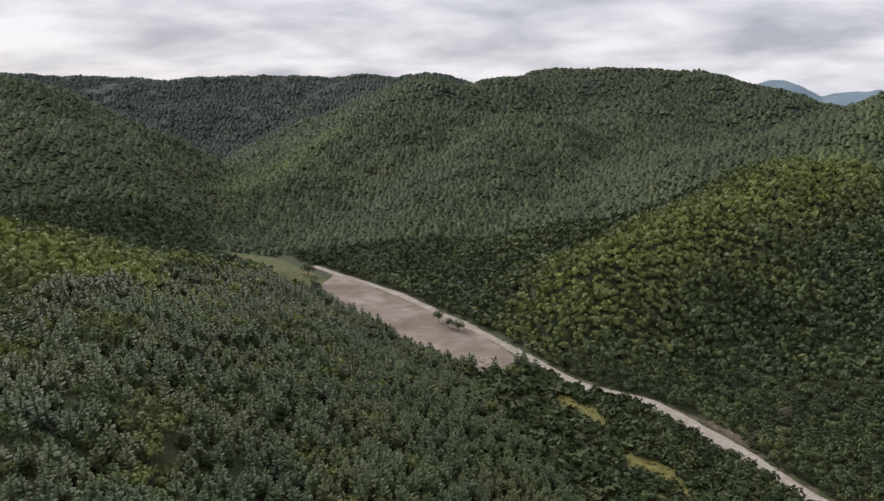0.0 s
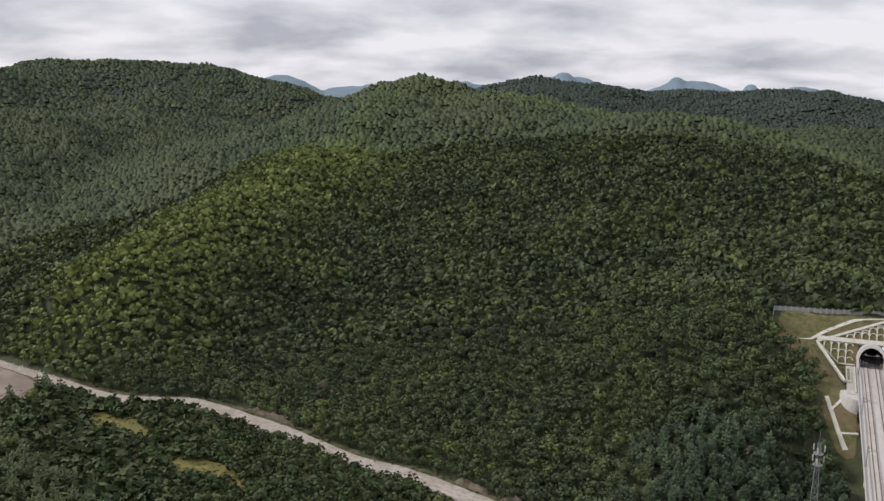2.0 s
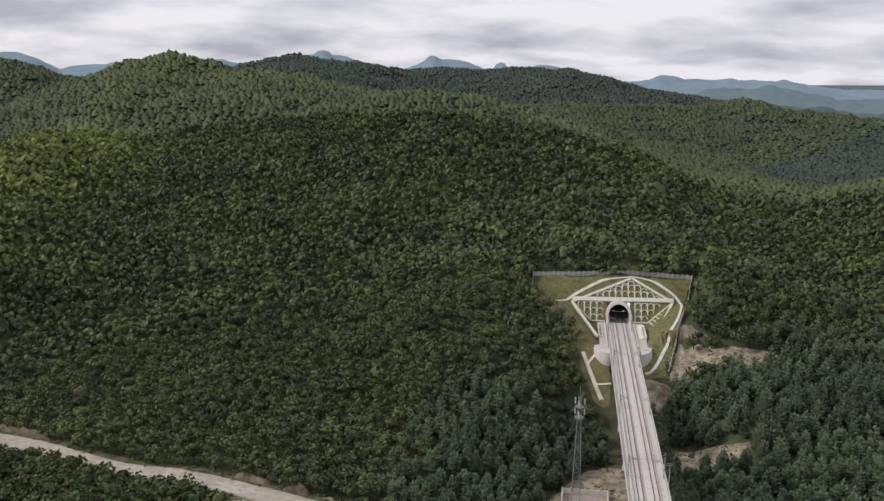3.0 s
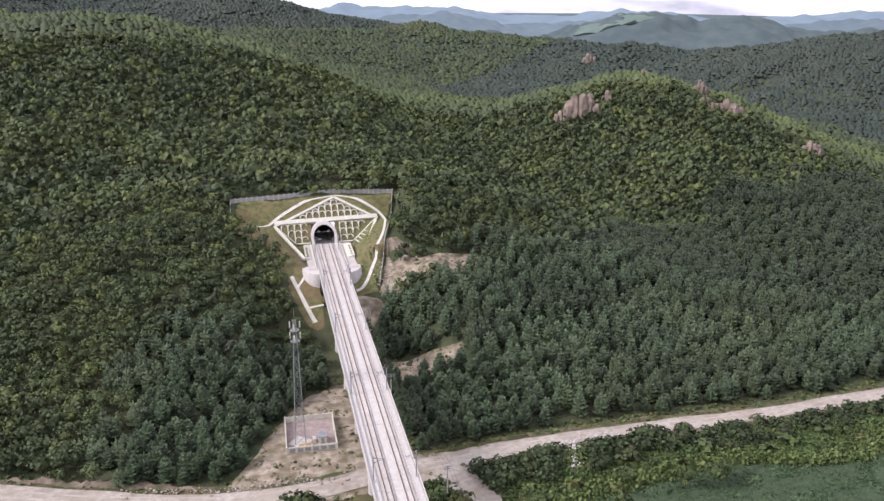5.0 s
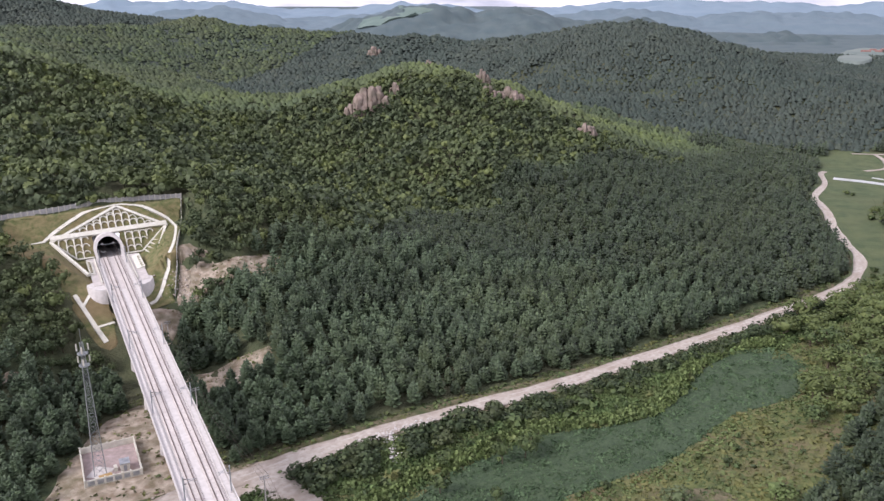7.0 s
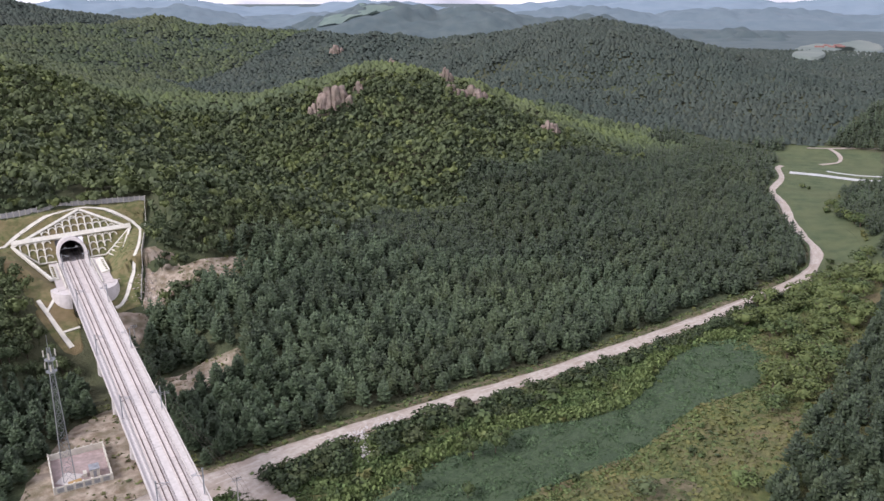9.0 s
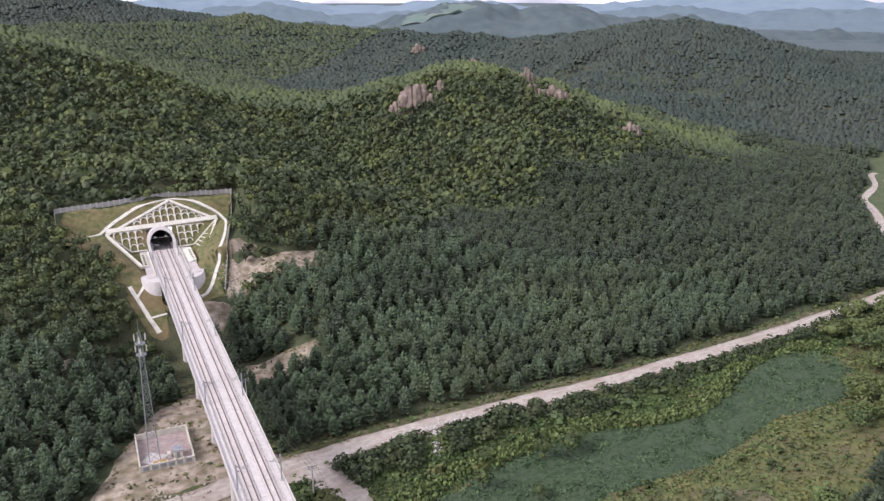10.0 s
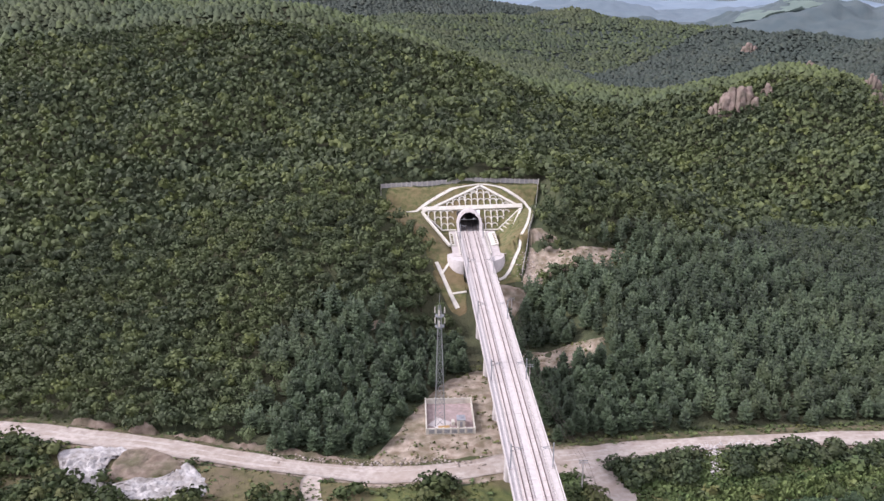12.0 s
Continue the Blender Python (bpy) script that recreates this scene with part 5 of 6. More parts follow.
def undergrowth():
    rng = np.random.RandomState(23)
    rt = np.random.RandomState(29)
    bushes = []
    for _ in range(7):
        v, t = broadleaf(rt, 15)
        bushes.append((v - [0, 0, 0.45], t))
    x, y = scatter(rng, -330, 640, -90, 540, 3.1)
    d, side = line_gap(x, y, ROAD_LINE)
    keep = (side < 0) & (d > 5.5) & (d < 115) & ((x < 380) | (y > -35))
    x, y, d = x[keep], y[keep], d[keep]
    z, floor = natural(x, y)
    u, v = line_uv(x, y)
    ok = (z - floor < 7) & (np.abs(v) > 9)
    for key in ("levelled", "meadow", "crop", "crop_far", "mast_yard"):
        ok &= ~in_outline(x, y, OUTLINES[key])
    for pts in SHEETS + [[(66, 215), (90, 194), (82, 186), (60, 206)], [(38, 229), (54, 243), (66, 228), (62, 214), (50, 216)], [(204, 44), (232, 32), (226, 8), (212, 22)]]:
        ok &= ~in_outline(x, y, np.array(pts, float))
    ok &= line_gap(x, y, smooth_line(FORK, 6))[0] > 5
    ok &= line_gap(x, y, smooth_line(SPUR_WEST, 6))[0] > 4
    n = waves(x, y, 34, 81, 3)
    deep = np.interp(x, [160, 215, 300, 390], [21, 17, 13, 10]) + 3 * n
    chute, _ = along(x, y, [(204, 131, 0), (186, 119, 0)])
    in_hedge = (x > 163) & (x < 400) & (d < deep) & (chute > 4)
    hedge = np.where(in_hedge, 1.0, np.where(x < 60, 0.85, np.where(x > 430, 0.12, np.where(x > 163, 0.05, 0.22))))
    ok &= rng.rand(len(x)) < np.where(in_hedge, 0.97, np.clip(hedge + np.where(x > 163, 0.12, 0.55) * n, 0.02, 0.95))
    for pts in ([(-114, 350), (-84, 336), (-74, 312), (-98, 322)], [(-72, 300), (-46, 288), (-38, 272), (-62, 280)]):
        ok &= ~(in_outline(x, y, np.array(pts, float)) & (rng.rand(len(x)) < 0.93))
    x, y, d, n, in_hedge = x[ok], y[ok], d[ok], n[ok], in_hedge[ok]
    size = rng.uniform(0.5, 1.2, len(x)) * np.where((d < 26) | (x < 40), 1.2, 0.85)
    dry = np.clip(rng.rand(len(x)) ** 2 * 0.8 - ((d < 24) | (x < 40)) * 0.35, 0, 1)
    tone = np.clip(0.45 + rng.normal(0, 0.25, len(x)) - 0.3 * ((d < 24) | (x < 40)), 0, 1)
    full = [(v - [0, 0, 0.5], t) for v, t in (broadleaf(rt, 88) for _ in range(8))]
    finer = [(v - [0, 0, 0.45], t) for v, t in (broadleaf(rt, 64) for _ in range(8))]
    close = ~in_hedge & (x > -60) & (x < 170) & (y < 330)
    for q, kind_of, mat, label in ((in_hedge, full, M_HEDGE, "dense dark green hedge of tall shrubs along the road"), (close, finer, M_SHRUB, "leafy green shrubs beside the gravel road"), (~in_hedge & ~close, bushes, M_SHRUB, "mixed green shrubs and weeds on the valley floor")):
        k = np.where(q, 1.1 + 0.25 * (x < 230), 1.0)[q]
        plant("shrubs", x[q], y[q], 2.1 * size[q] * k, 1.6 * size[q] * k, kind_of, mat, label, "shrubs", tone[q], dry[q])
    # small weeds and tufts over the grass
    x, y = scatter(rng, -160, 460, -60, 420, 1.5)
    d, side = line_gap(x, y, ROAD_LINE)
    keep = (d > 4.2) & (((side < 0) & (d < 95)) | (d < 9.5)) & (rng.rand(len(x)) < np.where(x > 170, 1.0, 0.5))
    x, y = x[keep], y[keep]
    z, floor = natural(x, y)
    u, v = line_uv(x, y)
    ok = (z - floor < 8) & (np.abs(v) > 7) & ~in_outline(x, y, OUTLINES["crop"]) & ~in_outline(x, y, OUTLINES["mast_yard"])
    for pts in SHEETS:
        ok &= ~in_outline(x, y, np.array(pts, float))
    ok &= line_gap(x, y, smooth_line(FORK, 6))[0] > 3
    x, y = x[ok], y[ok]
    tufts = [broadleaf(rt, 5, False) for _ in range(6)]
    tufts = [(tv - [0, 0, 0.9], tt) for tv, tt in tufts]
    s = rng.uniform(0.4, 1.1, len(x))
    plant("weeds", x, y, 1.4 * s, 0.75 * s, tufts, M_SHRUB, "tall weeds and grass tufts", "weeds", np.clip(0.6 + rng.normal(0, 0.25, len(x)), 0, 1), np.clip(0.4 + 0.45 * waves(x, y, 25, 83) + rng.normal(0, 0.2, len(x)) - 0.35 * (line_gap(x, y, ROAD_LINE)[0] < 26), 0, 1))
    # lush weeds between the hedge and the field
    x, y = scatter(rng, 150, 430, 0, 150, 1.25)
    d, side = line_gap(x, y, ROAD_LINE)
    ok = (side < 0) & (d > 9) & (d < 62) & ~in_outline(x, y, OUTLINES["crop"]) & (y > np.interp(x, [150, 245, 300, 430], [100, 60, 45, -20])) & (line_gap(x, y, smooth_line(FORK, 6))[0] > 5)
    x, y = x[ok], y[ok]
    s = rng.uniform(0.6, 1.2, len(x)) * (1 + 0.4 * waves(x, y, 12, 84))
    plant("weeds", x, y, 1.25 * s, 0.95 * s, [(tv - [0, 0, 0.7], tt) for tv, tt in (broadleaf(rt, 18, False) for _ in range(6))], M_WEED, "lush light green weeds between hedge and field", "weeds", np.clip(0.5 + 0.4 * waves(x, y, 16, 87) + rng.normal(0, 0.2, len(x)), 0, 1), np.clip(0.3 * waves(x, y, 30, 88) + 0.15, 0, 1))
    # crop plants in rows
    f = np.array([0.86, -0.51])
    g = np.array([0.51, 0.86])
    a, b = np.meshgrid(np.arange(-100, 110, 0.6), np.arange(-60, 60, 1.2))
    p = np.array([245, 60]) + a.ravel()[:, None] * f + b.ravel()[:, None] * g + rng.uniform(-0.16, 0.16, (a.size, 2))
    p = p[in_outline(p[:, 0], p[:, 1], OUTLINES["crop"]) & (rng.rand(len(p)) < 0.93)]
    plants = [broadleaf(rt, 5, False) for _ in range(6)]
    plants = [(tv - [0, 0, 0.8], tt) for tv, tt in plants]
    s = rng.uniform(0.75, 1.15, len(p)) * (1 + 0.2 * waves(p[:, 0], p[:, 1], 14, 85))
    plant("crop_plants", p[:, 0], p[:, 1], 0.62 * s, 0.6 * s, plants, M_CROPLEAF, "leafy dark green crop plants in rows", "crop", np.clip(0.5 + 0.3 * waves(p[:, 0], p[:, 1], 22, 86) + rng.normal(0, 0.15, len(p)), 0, 1), np.zeros(len(p)))
    # weeds coming up on the bare earth
    q = np.concatenate([np.c_[scatter(rng, *np.ravel(np.c_[OUTLINES[k].min(0) - 4, OUTLINES[k].max(0) + 4]), 1.5)] for k in ("quarry", "track_end", "west_clearing", "mast_yard")] + [np.c_[scatter(rng, 220, 290, 200, 275, 1.9)]])
    bare, over, d, side = open_ground(q[:, 0], q[:, 1])
    u, v = line_uv(q[:, 0], q[:, 1])
    edge = waves(q[:, 0], q[:, 1], 9, 99, 3)
    m = YARD.inverted()
    ix, iy = m[0][0] * q[:, 0] + m[0][1] * q[:, 1] + m[0][3], m[1][0] * q[:, 0] + m[1][1] * q[:, 1] + m[1][3]
    q = q[bare & (d > 5) & ((np.abs(v) > 7) | (u < -60)) & ~((v < 36) & (u > -52)) & (edge > 0.12) & ~((np.abs(ix) < 9) & (np.abs(iy) < 11))]
    plant("weeds", q[:, 0], q[:, 1], rng.uniform(0.4, 1.3, len(q)), rng.uniform(0.25, 0.9, len(q)), tufts, M_SHRUB, "scattered weeds on bare earth", "weeds", rng.rand(len(q)), rng.uniform(0.1, 0.9, len(q)))
    # grass tufts on the banks of the cutting
    q = np.c_[scatter(rng, *np.ravel(np.c_[BANK.min(0), BANK.max(0)]), 1.15)]
    u, v = line_uv(q[:, 0], q[:, 1])
    keep = in_outline(q[:, 0], q[:, 1], BANK) & ((v < -26 - 0.35 * (u - 8)) & (u > -14) | (v > 17) & (u < 0) & (v < 28 + 0.2 * u) | (u > 22 - 0.35 * np.abs(v - 6))) & (waves(q[:, 0], q[:, 1], 11, 101, 3) > -0.25) & (rng.rand(len(q)) < 0.8)
    q = q[keep]
    plant("weeds", q[:, 0], q[:, 1], rng.uniform(0.35, 0.9, len(q)), rng.uniform(0.12, 0.4, len(q)), tufts, M_SHRUB, "low grass tufts on the cutting's banks", "weeds", rng.rand(len(q)), rng.uniform(0.3, 1.0, len(q)))
    # bright weeds round the field
    line = smooth_line([(345, 33), (337, 20), (320, 13), (292, 13), (268, 30), (233, 41), (204, 58), (165, 84)], 0.8)
    q = np.repeat(line, 6, 0) + rng.normal(0, 1.8, (len(line) * 6, 2))
    plant("weeds", q[:, 0], q[:, 1], rng.uniform(0.4, 1.0, len(q)), rng.uniform(0.3, 0.8, len(q)), tufts, M_REED, "bright green weeds along the crop field's margin", "weeds", rng.rand(len(q)), rng.uniform(0, 0.6, len(q)))
    # reedy strip along the field's edge
    line = smooth_line([(152, 118), (180, 112), (197, 104), (229, 89), (248, 69), (268, 58), (300, 56), (328, 47), (340, 33)], 0.7)
    p = np.repeat(line, 9, 0) + rng.normal(0, 1.7, (len(line) * 9, 2))
    reeds = [broadleaf(rt, 8, False) for _ in range(6)]
    s = rng.uniform(0.7, 1.2, len(p))
    plant("reeds", p[:, 0], p[:, 1], 0.75 * s, 0.95 * s, reeds, M_REED, "pale green reedy strip along the crop field", "reeds", rng.rand(len(p)), np.zeros(len(p)))


M_WEED = material("lush_weed_leaves", (0.046, 0.079, 0.024), (0.086, 0.126, 0.042), scale=0.3, rough=0.8, island=0.16, spread=0.22, tone=(0.115, 0.140, 0.048))
M_CROPLEAF = material("crop_leaves", (0.056, 0.098, 0.046), (0.088, 0.138, 0.066), scale=0.25, rough=0.8, island=0.1, spread=0.14, tone=(0.1, 0.13, 0.05))
M_REED = material("reed_leaves", (0.085, 0.125, 0.038), (0.140, 0.182, 0.064), scale=0.6, rough=0.8, island=0.2, tone=(0.1, 0.13, 0.05))
undergrowth()


def lone_tree(x, y, wide, high, seed, mat, label, kind="broadleaf_tree", group=""):
    """A free-standing tree: tapered stem with limbs and a ragged crown of leaf sprays."""
    rt = np.random.RandomState(seed)
    top = thing(kind, label, "tree", group, m=pose(x, y, z_at(x, y) + 0.1, 0, 0, rt.uniform(0, 360)))
    bm = bmesh.new()
    beam(bm, (0, 0, -0.6), (0.1, 0, high * 0.55), 0.07 * wide)
    for k in range(5):
        a = k * 1.3
        beam(bm, (0.1, 0, high * (0.25 + 0.06 * k)), (0.55 * wide * math.cos(a), 0.55 * wide * math.sin(a), high * (0.5 + 0.07 * k)), 0.035 * wide)
    part("trunk", bm, M_BARK, top)
    v, t = broadleaf(rt, 260)
    v = v * [wide, wide, high / 2.35]
    me = sheet_mesh("crown", v, t, mat, (("tone", np.full(len(v), rt.uniform(0.4, 0.7))), ("dry", np.full(len(v), 0.0))))
    ob = new("crown", me)
    ob.parent = top
    return top


for k, (x, y, w, h) in enumerate(((-208, 433, 4.2, 8.5), (-198, 424, 3.2, 6.5), (-190, 421, 4.0, 7.5))):
    lone_tree(x, y, w, h, 300 + k, M_LEAF_TREE, "small broadleaf tree standing alone on bare earth", group="trees on the levelled ground")
M_WILLOW = material("willow_leaves", (0.062, 0.088, 0.027), (0.108, 0.134, 0.043), scale=0.3, rough=0.75, island=0.13, object_random=0.15, tone=(0.14, 0.14, 0.05))
GROVE = [(338, 38), (362, 34), (395, 12), (425, -4), (440, -18), (395, -24), (345, -14), (305, -8), (270, 3), (260, 11), (272, 15), (298, 12), (330, 15), (346, 26)]
rg = np.random.RandomState(77)
gx, gy = scatter(rg, 250, 450, -30, 45, 8.4)
inside = in_outline(gx, gy, np.array(GROVE, float)) & (rg.rand(len(gx)) < 0.9)
WILLOWS = list(zip(gx[inside], gy[inside])) + [(585, 4), (574, 0), (562, -2), (548, -7), (530, -13), (538, -10), (466, -17), (452, -13), (440, -8), (404, 8), (396, 13), (412, 2), (420, -1), (376, 27), (386, 23)]
for k, (x, y) in enumerate(WILLOWS):
    f = rg.uniform(0.75, 1.3)
    lone_tree(x, y, 5.4 * f, 8.2 * f, 320 + k, M_WILLOW if rg.rand() < 0.8 else M_SHRUB, "spreading yellow-green willow beside the crop field", "willow_tree", "willows by the field")
lone_tree(223, 15, 5.4, 6.8, 470, M_REED, "large pale grey-green rounded bush among dry weeds", "round_bush")
lone_tree(-345, 500, 6, 10, 360, M_LEAF_TREE, "dark rounded tree at the meadow's edge")
for k, (x, y, w, h) in enumerate(((181, 100, 3.4, 7.0), (204, 91, 3.6, 8.5), (210, 86, 4.0, 9.5), (217, 86, 3.0, 7.0), (193, 106, 2.4, 5.0), (185, 84, 2.6, 5.5))):
    lone_tree(x, y, w, h, 340 + k, M_SHRUB, "bushy green sapling on the field's edge", "sapling", "saplings by the field")
lone_tree(209, 39, 5.0, 5.0, 480, M_LEAF_TREE, "wide dark green bush among dry weeds", "round_bush")

# ---------------------------------------------------------------- rocks


def rock(name, x, y, size, seed, label, sink=0.35, lift=0.0):
    """A crag of steep angular blocks standing against each other, each broken and roughened."""
    rr = random.Random(seed)
    scar = "scar" in name
    top = thing(name, label, "rock", "earth scars above the road" if scar else "crags on the hilltop")
    top.matrix_world = pose(x, y, z_at(x, y) - sink * size[2] * 0.3 + lift, 0, 0, math.degrees(math.atan2(-x, y)) if not scar else 140)
    blocks = 3 if scar else 3 + int(size[0] / 12)
    for k in range(blocks):
        bm = bmesh.new()
        f = (k + 0.5 + rr.uniform(-0.2, 0.2)) / blocks
        cx, cy = (f - 0.5) * size[0] * 0.8, rr.uniform(-0.2, 0.2) * size[1]
        w, d = size[0] / blocks * rr.uniform(0.75, 1.0), size[1] * rr.uniform(0.42, 0.6)
        h = size[2] * (0.5 + 0.5 * math.sin(math.pi * min(max(f, 0.1), 0.9))) * rr.uniform(0.8, 1.0)
        for level, narrow in ((-0.5, 1.2), (0.3, 1.0), (0.72, 0.82), (1.0, 0.5)):
            for i in range(6):
                a = i * math.pi / 3 + rr.uniform(-0.35, 0.35)
                r = narrow * rr.uniform(0.8, 1.08)
                bm.verts.new((cx + w * r * math.cos(a), cy + d * r * math.sin(a), h * (level + rr.uniform(-0.08, 0.08))))
        bmesh.ops.convex_hull(bm, input=list(bm.verts))
        loose = [v for v in bm.verts if not v.link_faces]
        bmesh.ops.delete(bm, geom=loose, context="VERTS")
        bmesh.ops.subdivide_edges(bm, edges=bm.edges[:], cuts=3, use_grid_fill=True)
        for v in bm.verts:
            p = v.co / max(2.0, size[2] * 0.22)
            v.co += Vector((noise.noise(p + Vector((seed, 0, 0))), noise.noise(p + Vector((0, seed, 0))), 0.5 * noise.noise(p * 1.3 + Vector((0, 0, seed))))) * size[2] * 0.055
        part("rock_block", bm, M_SPOIL if scar else M_ROCK, top)
    return top


rock("rock_outcrop", 538, 358, (30, 14, 19), 3, "pinkish grey rock crag breaking out of the woods", 0.1)
rock("rock_outcrop", 529, 370, (14, 12, 11), 9, "lower shoulder of pinkish grey rock", 0.1)
rock("rock_outcrop", 552, 346, (9, 8, 10), 12, "small grey boulder crag beside the main crag", 0.1)
rock("rock_outcrop", 602, 272, (26, 12, 13), 15, "broken grey rock face among trees", 0.0)
rock("rock_outcrop", 590, 284, (14, 9, 10), 17, "small grey rock face among trees", 0.1)
rock("rock_outcrop", 618, 303, (12, 9, 12), 21, "pale rock pinnacle on the ridge", -0.15)
rock("rock_outcrop", 622, 357, (11, 7, 8), 27, "pale rock knob on the summit", 0.2)
rock("rock_outcrop", 600, 206, (16, 9, 13), 33, "reddish rock outcrop low on the ridge", -0.15)
rock("rock_outcrop", 1042, 688, (20, 12, 17), 39, "grey rock tower on the back hillside", 0.15)
rock("roadside_scar", -8, 350, (5, 16, 9), 51, "pale rock scar running down the hillside", 0.3)
rock("roadside_scar", -18, 332, (4, 12, 4), 57, "pale rock scar beside the road", 0.3)
rock("roadside_scar", -6, 318, (7, 12, 5), 61, "brown rock scar beside the road", 0.3)


def cut_bank(x0, x1, near, tall, seed, label):
    """An eroded earth face where the road cuts into the hillside, on the road's uphill side between two places along x."""
    line = smooth_line(ROAD, 1.2)
    line = line[(line[:, 0] > x0) & (line[:, 0] < x1)]
    t = np.gradient(line, axis=0)
    t /= np.linalg.norm(t, axis=1)[:, None]
    left = np.c_[-t[:, 1], t[:, 0]]
    f = np.linspace(0, 1, 7)
    ends = np.sin(np.pi * np.linspace(0, 1, len(line))) ** 0.5
    n = waves(line[:, 0], line[:, 1], 9, seed, 4)
    off = near + 0.9 + 0.3 * n[:, None] + (1.0 + 2.4 * f[None] ** 1.2) * (1 + 0.25 * n[:, None])
    q = line[:, None] + left[:, None] * off[..., None]
    z = land(q[..., 0].ravel(), q[..., 1].ravel()).reshape(off.shape) + ends[:, None] * tall * (1 + 0.18 * n[:, None]) * np.sin(f * np.pi / 2)[None] - 0.1
    z += 0.22 * waves(q[..., 0], q[..., 1], 3.0, seed + 1, 3)
    z[:, -1] -= 1.6 * tall * ends
    i = np.arange(off.size).reshape(off.shape)
    a, b, c, d = i[:-1, :-1].ravel(), i[:-1, 1:].ravel(), i[1:, 1:].ravel(), i[1:, :-1].ravel()
    me = sheet_mesh("cut_bank", np.c_[q.reshape(-1, 2), z.ravel()], np.r_[np.c_[a, c, b], np.c_[a, d, c]], M_SPOIL)
    return tagged(new("cut_bank", me), label, "bank", kind="structure")


cut_bank(36, 47, 3.6, 3.2, 111, "bare brown earth face cut into the hillside")
cut_bank(50, 58, 3.6, 3.6, 113, "bare reddish earth face cut into the hillside")
cut_bank(60, 99, 3.4, 1.7, 115, "eroded stony earth bank along the gravel road")
cut_bank(-46, -24, 4.0, 3.0, 117, "tan earth face cut into the hillside")


def rubble(name, cx, cy, along_, wide, count, size, seed, mat, label):
    rng = np.random.RandomState(seed)
    pieces = []
    d = np.array(along_, float)
    n = np.array([-d[1], d[0]]) / np.linalg.norm(d)
    for _ in range(count):
        p = np.array([cx, cy]) + d * rng.uniform(-0.5, 0.5) + n * rng.normal(0, wide / 2)
        s = size * 0.25 * (1 + 3.6 * rng.rand() ** 3)
        v = ICO_V * rng.uniform(0.45, 1.3, (len(ICO_V), 3)) * s * [1, 1, 0.6] + [p[0], p[1], z_at(p[0], p[1]) + 0.35 + 0.25 * s]
        pieces.append((v, ICO_T))
    v, t = join(pieces)
    return tagged(new(name, sheet_mesh(name, v, t, mat)), label, "rubble", kind="stuff")


rubble("rubble", 205, 130, (26, -15), 2.2, 260, 0.5, 5, M_CONCRETE, "white stones spilled along the road's edge")
rubble("rubble", 195, 125, (-15, -11), 1.8, 130, 0.6, 6, M_CONCRETE, "chute of white broken stone below the road")
rubble("rubble", 166, 134, (-6, -16), 2.0, 90, 0.5, 7, M_ROAD, "broken stone on the side road's bank")
rubble("rubble", 232, 250, (10, 16), 7.0, 300, 0.6, 8, M_ROAD, "broken stone at the edge of the clearing")
rubble("rubble", 110, 186, (-50, 45), 2.5, 320, 0.6, 9, M_ROAD, "loose stones along the uphill side of the road")
rubble("rubble", -145, 402, (-40, 30), 1.5, 90, 0.6, 10, M_WHITE, "pale stones along the road")


# ---------------------------------------------------------------- power line and small things


def power_pole(x, y, turn):
    top = thing("power_pole", "slim grey concrete power pole with a crossarm", "pole", "power poles beside the viaduct", m=pose(x, y, z_at(x, y), 0, 0, turn))
    bm = bmesh.new()
    bmesh.ops.create_cone(bm, cap_ends=True, segments=8, radius1=0.22, radius2=0.14, depth=12, matrix=Matrix.Translation((0, 0, 5.6)))
    part("pole", bm, M_CONCRETE, top)
    for z in (10.6, 11.3):
        part("crossarm", box(bmesh.new(), -1.3, 1.3, -0.09, 0.09, z, z + 0.16), M_STEEL, top)
    for sx in (-1.15, 0.0, 1.15):
        bm = bmesh.new()
        bmesh.ops.create_cone(bm, cap_ends=True, segments=6, radius1=0.09, radius2=0.06, depth=0.35, matrix=Matrix.Translation((sx, 0, 11.6)))
        part("insulator", bm, M_WHITE, top)
    return top


POLES = [(207, 234), (177, 190), (150, 138), (120, 92)]
for x, y in POLES:
    power_pole(x, y, -34)
for off in (-1.15, 0.0, 1.15):
    bm = bmesh.new()
    for (x0, y0), (x1, y1) in zip(POLES, POLES[1:]):
        a = Vector((x0 + off * SIDE[0], y0 + off * SIDE[1], z_at(x0, y0) + 11.7))
        b = Vector((x1 + off * SIDE[0], y1 + off * SIDE[1], z_at(x1, y1) + 11.7))
        last = a
        for k in range(1, 9):
            f = k / 8
            p = a.lerp(b, f) - Vector((0, 0, 1.2 * 4 * f * (1 - f)))
            beam(bm, last, p, 0.05)
            last = p
    tagged(part("power_cable", bm, M_RAIL), "dark sagging overhead cable between the poles", "cable", "power cables")


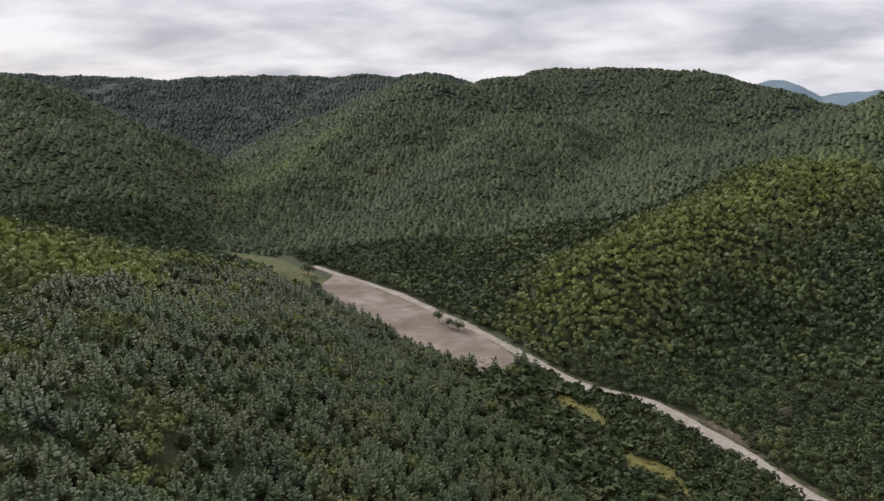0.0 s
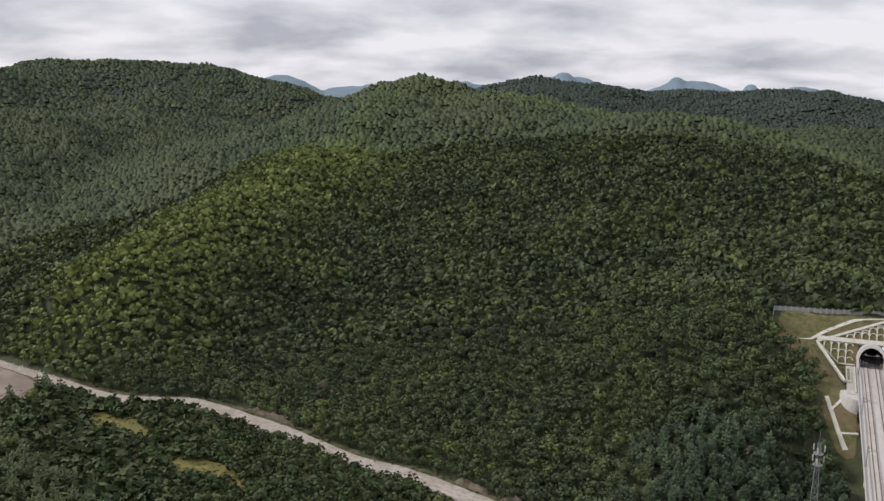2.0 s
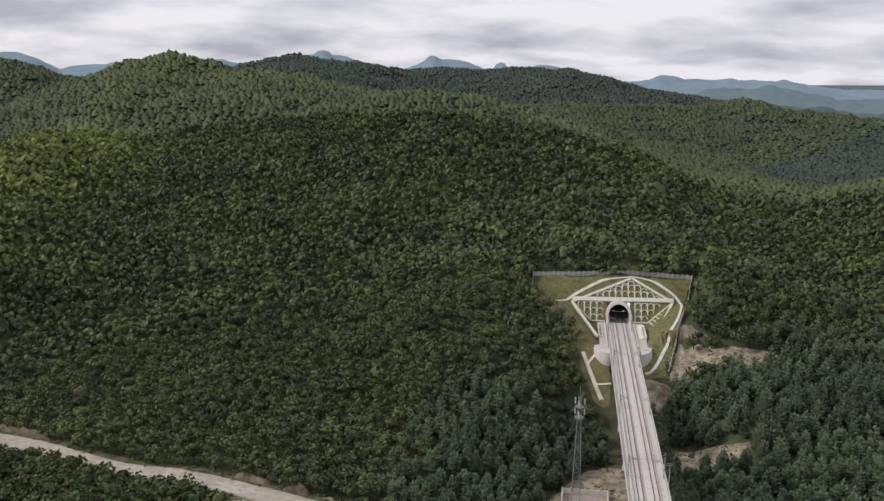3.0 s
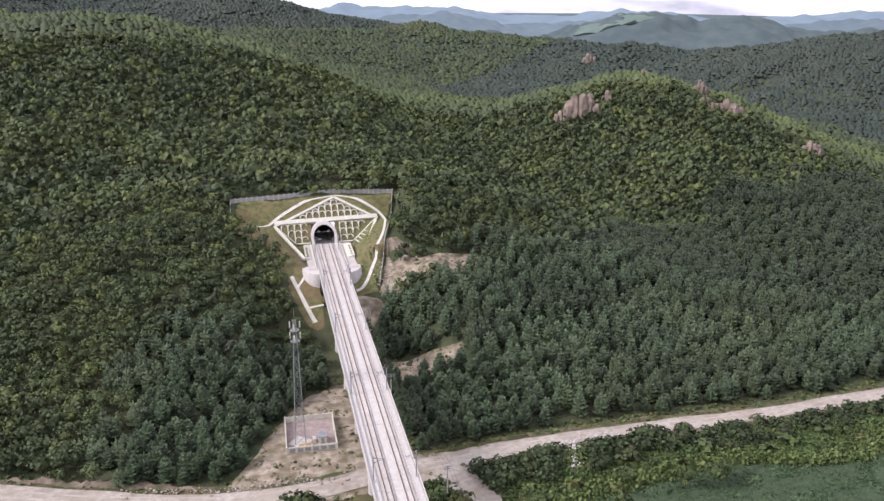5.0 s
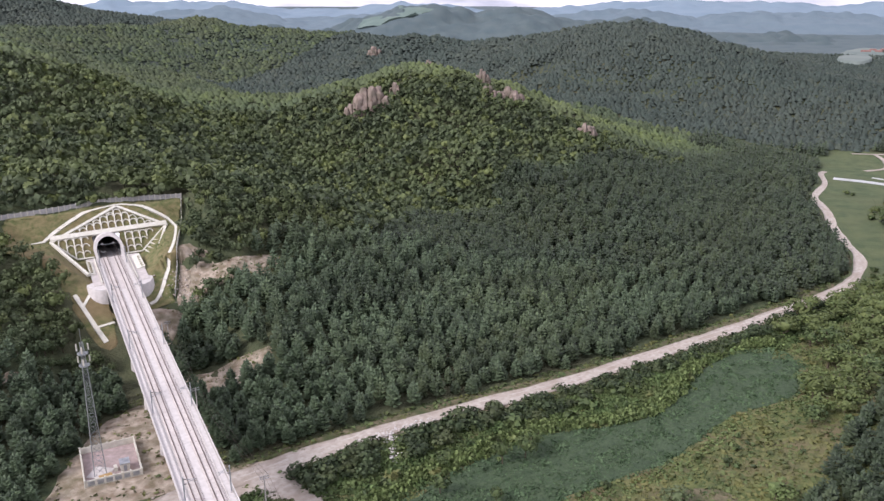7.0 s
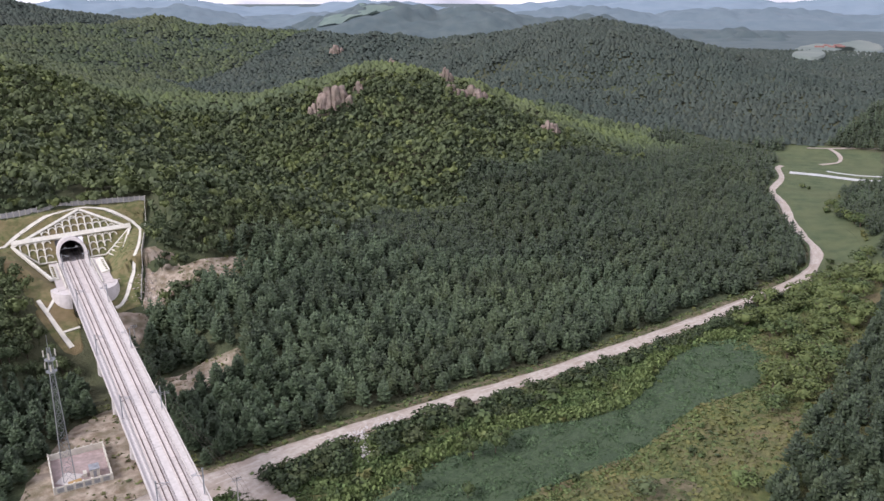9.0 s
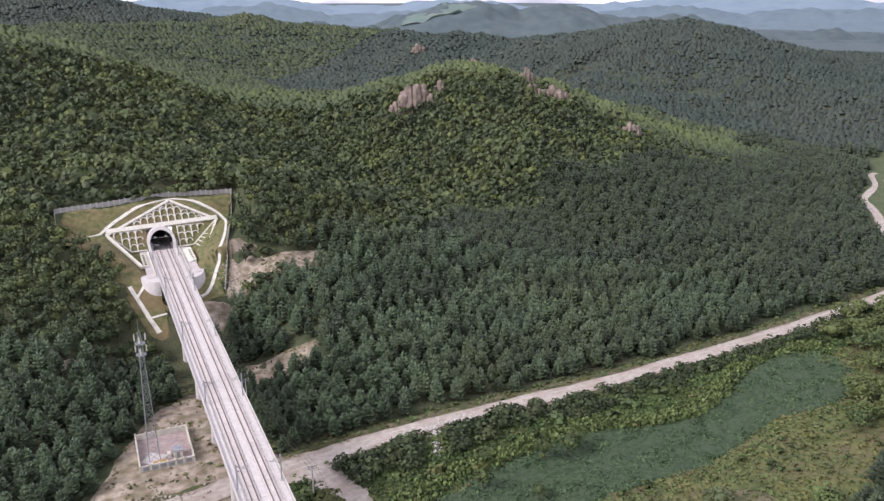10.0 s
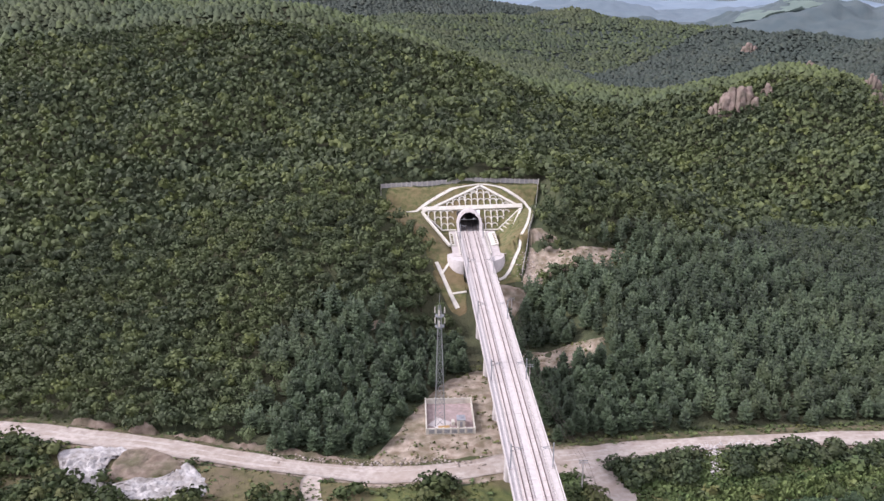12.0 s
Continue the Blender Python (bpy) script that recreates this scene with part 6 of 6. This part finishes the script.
def yard_things():
    z = z_at(142.8, 191.7) + 0.37
    m = YARD @ pose(3.6, -4.5, z)
    top = thing("equipment_cabin", "small pale grey equipment cabin with a flat roof", "cabin", m=m)
    part("cabin_body", box(bmesh.new(), -1.3, 1.3, -1.6, 1.6, 0, 2.5, None, 0.04), M_WHITE, top)
    part("roof", box(bmesh.new(), -1.45, 1.45, -1.75, 1.75, 2.5, 2.68), M_STEEL, top)
    part("door", box(bmesh.new(), -0.45, 0.45, -1.64, -1.59, 0.1, 2.1), M_STEEL, top)
    top = thing("battery_cabinet", "low white cabinet beside the cabin", "cabinet", m=YARD @ pose(1.0, -4.0, z))
    part("cabinet_body", box(bmesh.new(), -0.5, 0.5, -1.0, 1.0, 0, 1.3, None, 0.03), M_WHITE, top)
    top = thing("mast_footing", "square concrete footing under the mast", "footing", m=pose(138.0, 190.5, z - 0.2, 0, 0, 20))
    part("footing_block", box(bmesh.new(), -2.9, 2.9, -2.9, 2.9, -0.4, 0.35, None, 0.05), M_CONCRETE, top)


yard_things()
M_OCHRE = material("ochre_boards", (0.36, 0.24, 0.10), (0.45, 0.31, 0.14), scale=1.0, rough=0.8)
stack = thing("board_stack", "ochre stack of boards on the paving", "stack", m=YARD @ pose(-2.0, -6.4, z_at(142.8, 191.7) + 0.37, 0, 0, 8))
for k in range(4):
    part("board", box(bmesh.new(), -1.8, 1.8, -0.9 + 0.46 * k, -0.5 + 0.46 * k, 0, 0.45), M_OCHRE, stack)

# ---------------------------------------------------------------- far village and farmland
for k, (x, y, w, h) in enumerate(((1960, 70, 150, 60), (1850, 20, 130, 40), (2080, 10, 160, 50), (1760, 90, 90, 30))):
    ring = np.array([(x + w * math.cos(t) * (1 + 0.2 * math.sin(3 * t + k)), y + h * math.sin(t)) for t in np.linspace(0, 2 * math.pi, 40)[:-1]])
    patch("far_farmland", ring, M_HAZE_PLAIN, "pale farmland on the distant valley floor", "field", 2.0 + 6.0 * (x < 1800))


def house(x, y, turn, long, k):
    top = thing("village_house", "small white house with a red pitched roof, far off", "house", "houses in the far village", m=pose(x, y, -9, 0, 0, turn))
    part("wall", box(bmesh.new(), -long / 2, long / 2, -4, 4, -6, 5), M_WHITE, top)
    part("roof", prism(bmesh.new(), [(-long / 2 - 0.6, 4.9), (long / 2 + 0.6, 4.9), (long / 2 - 1.5, 8.2), (-long / 2 + 1.5, 8.2)], -4.6, 4.6), M_ROOF, top, "red tiled roof")
    for sx in (-0.25, 0.25):
        part("window", box(bmesh.new(), sx * long - 0.7, sx * long + 0.7, -4.05, -3.9, 1.5, 3.2), M_TUNNEL, top)


# roof red, dulled in its colour for the distance haze
M_ROOF = material("red_roof", (0.22, 0.12, 0.10), (0.28, 0.16, 0.14), scale=0.5, rough=0.8)
for k, (x, y) in enumerate(((2010, 60), (2026, 42), (2000, 84), (2046, 72), (2060, 50))):
    house(x, y, 80 + 7 * k, 14 + 3 * (k % 3), k)
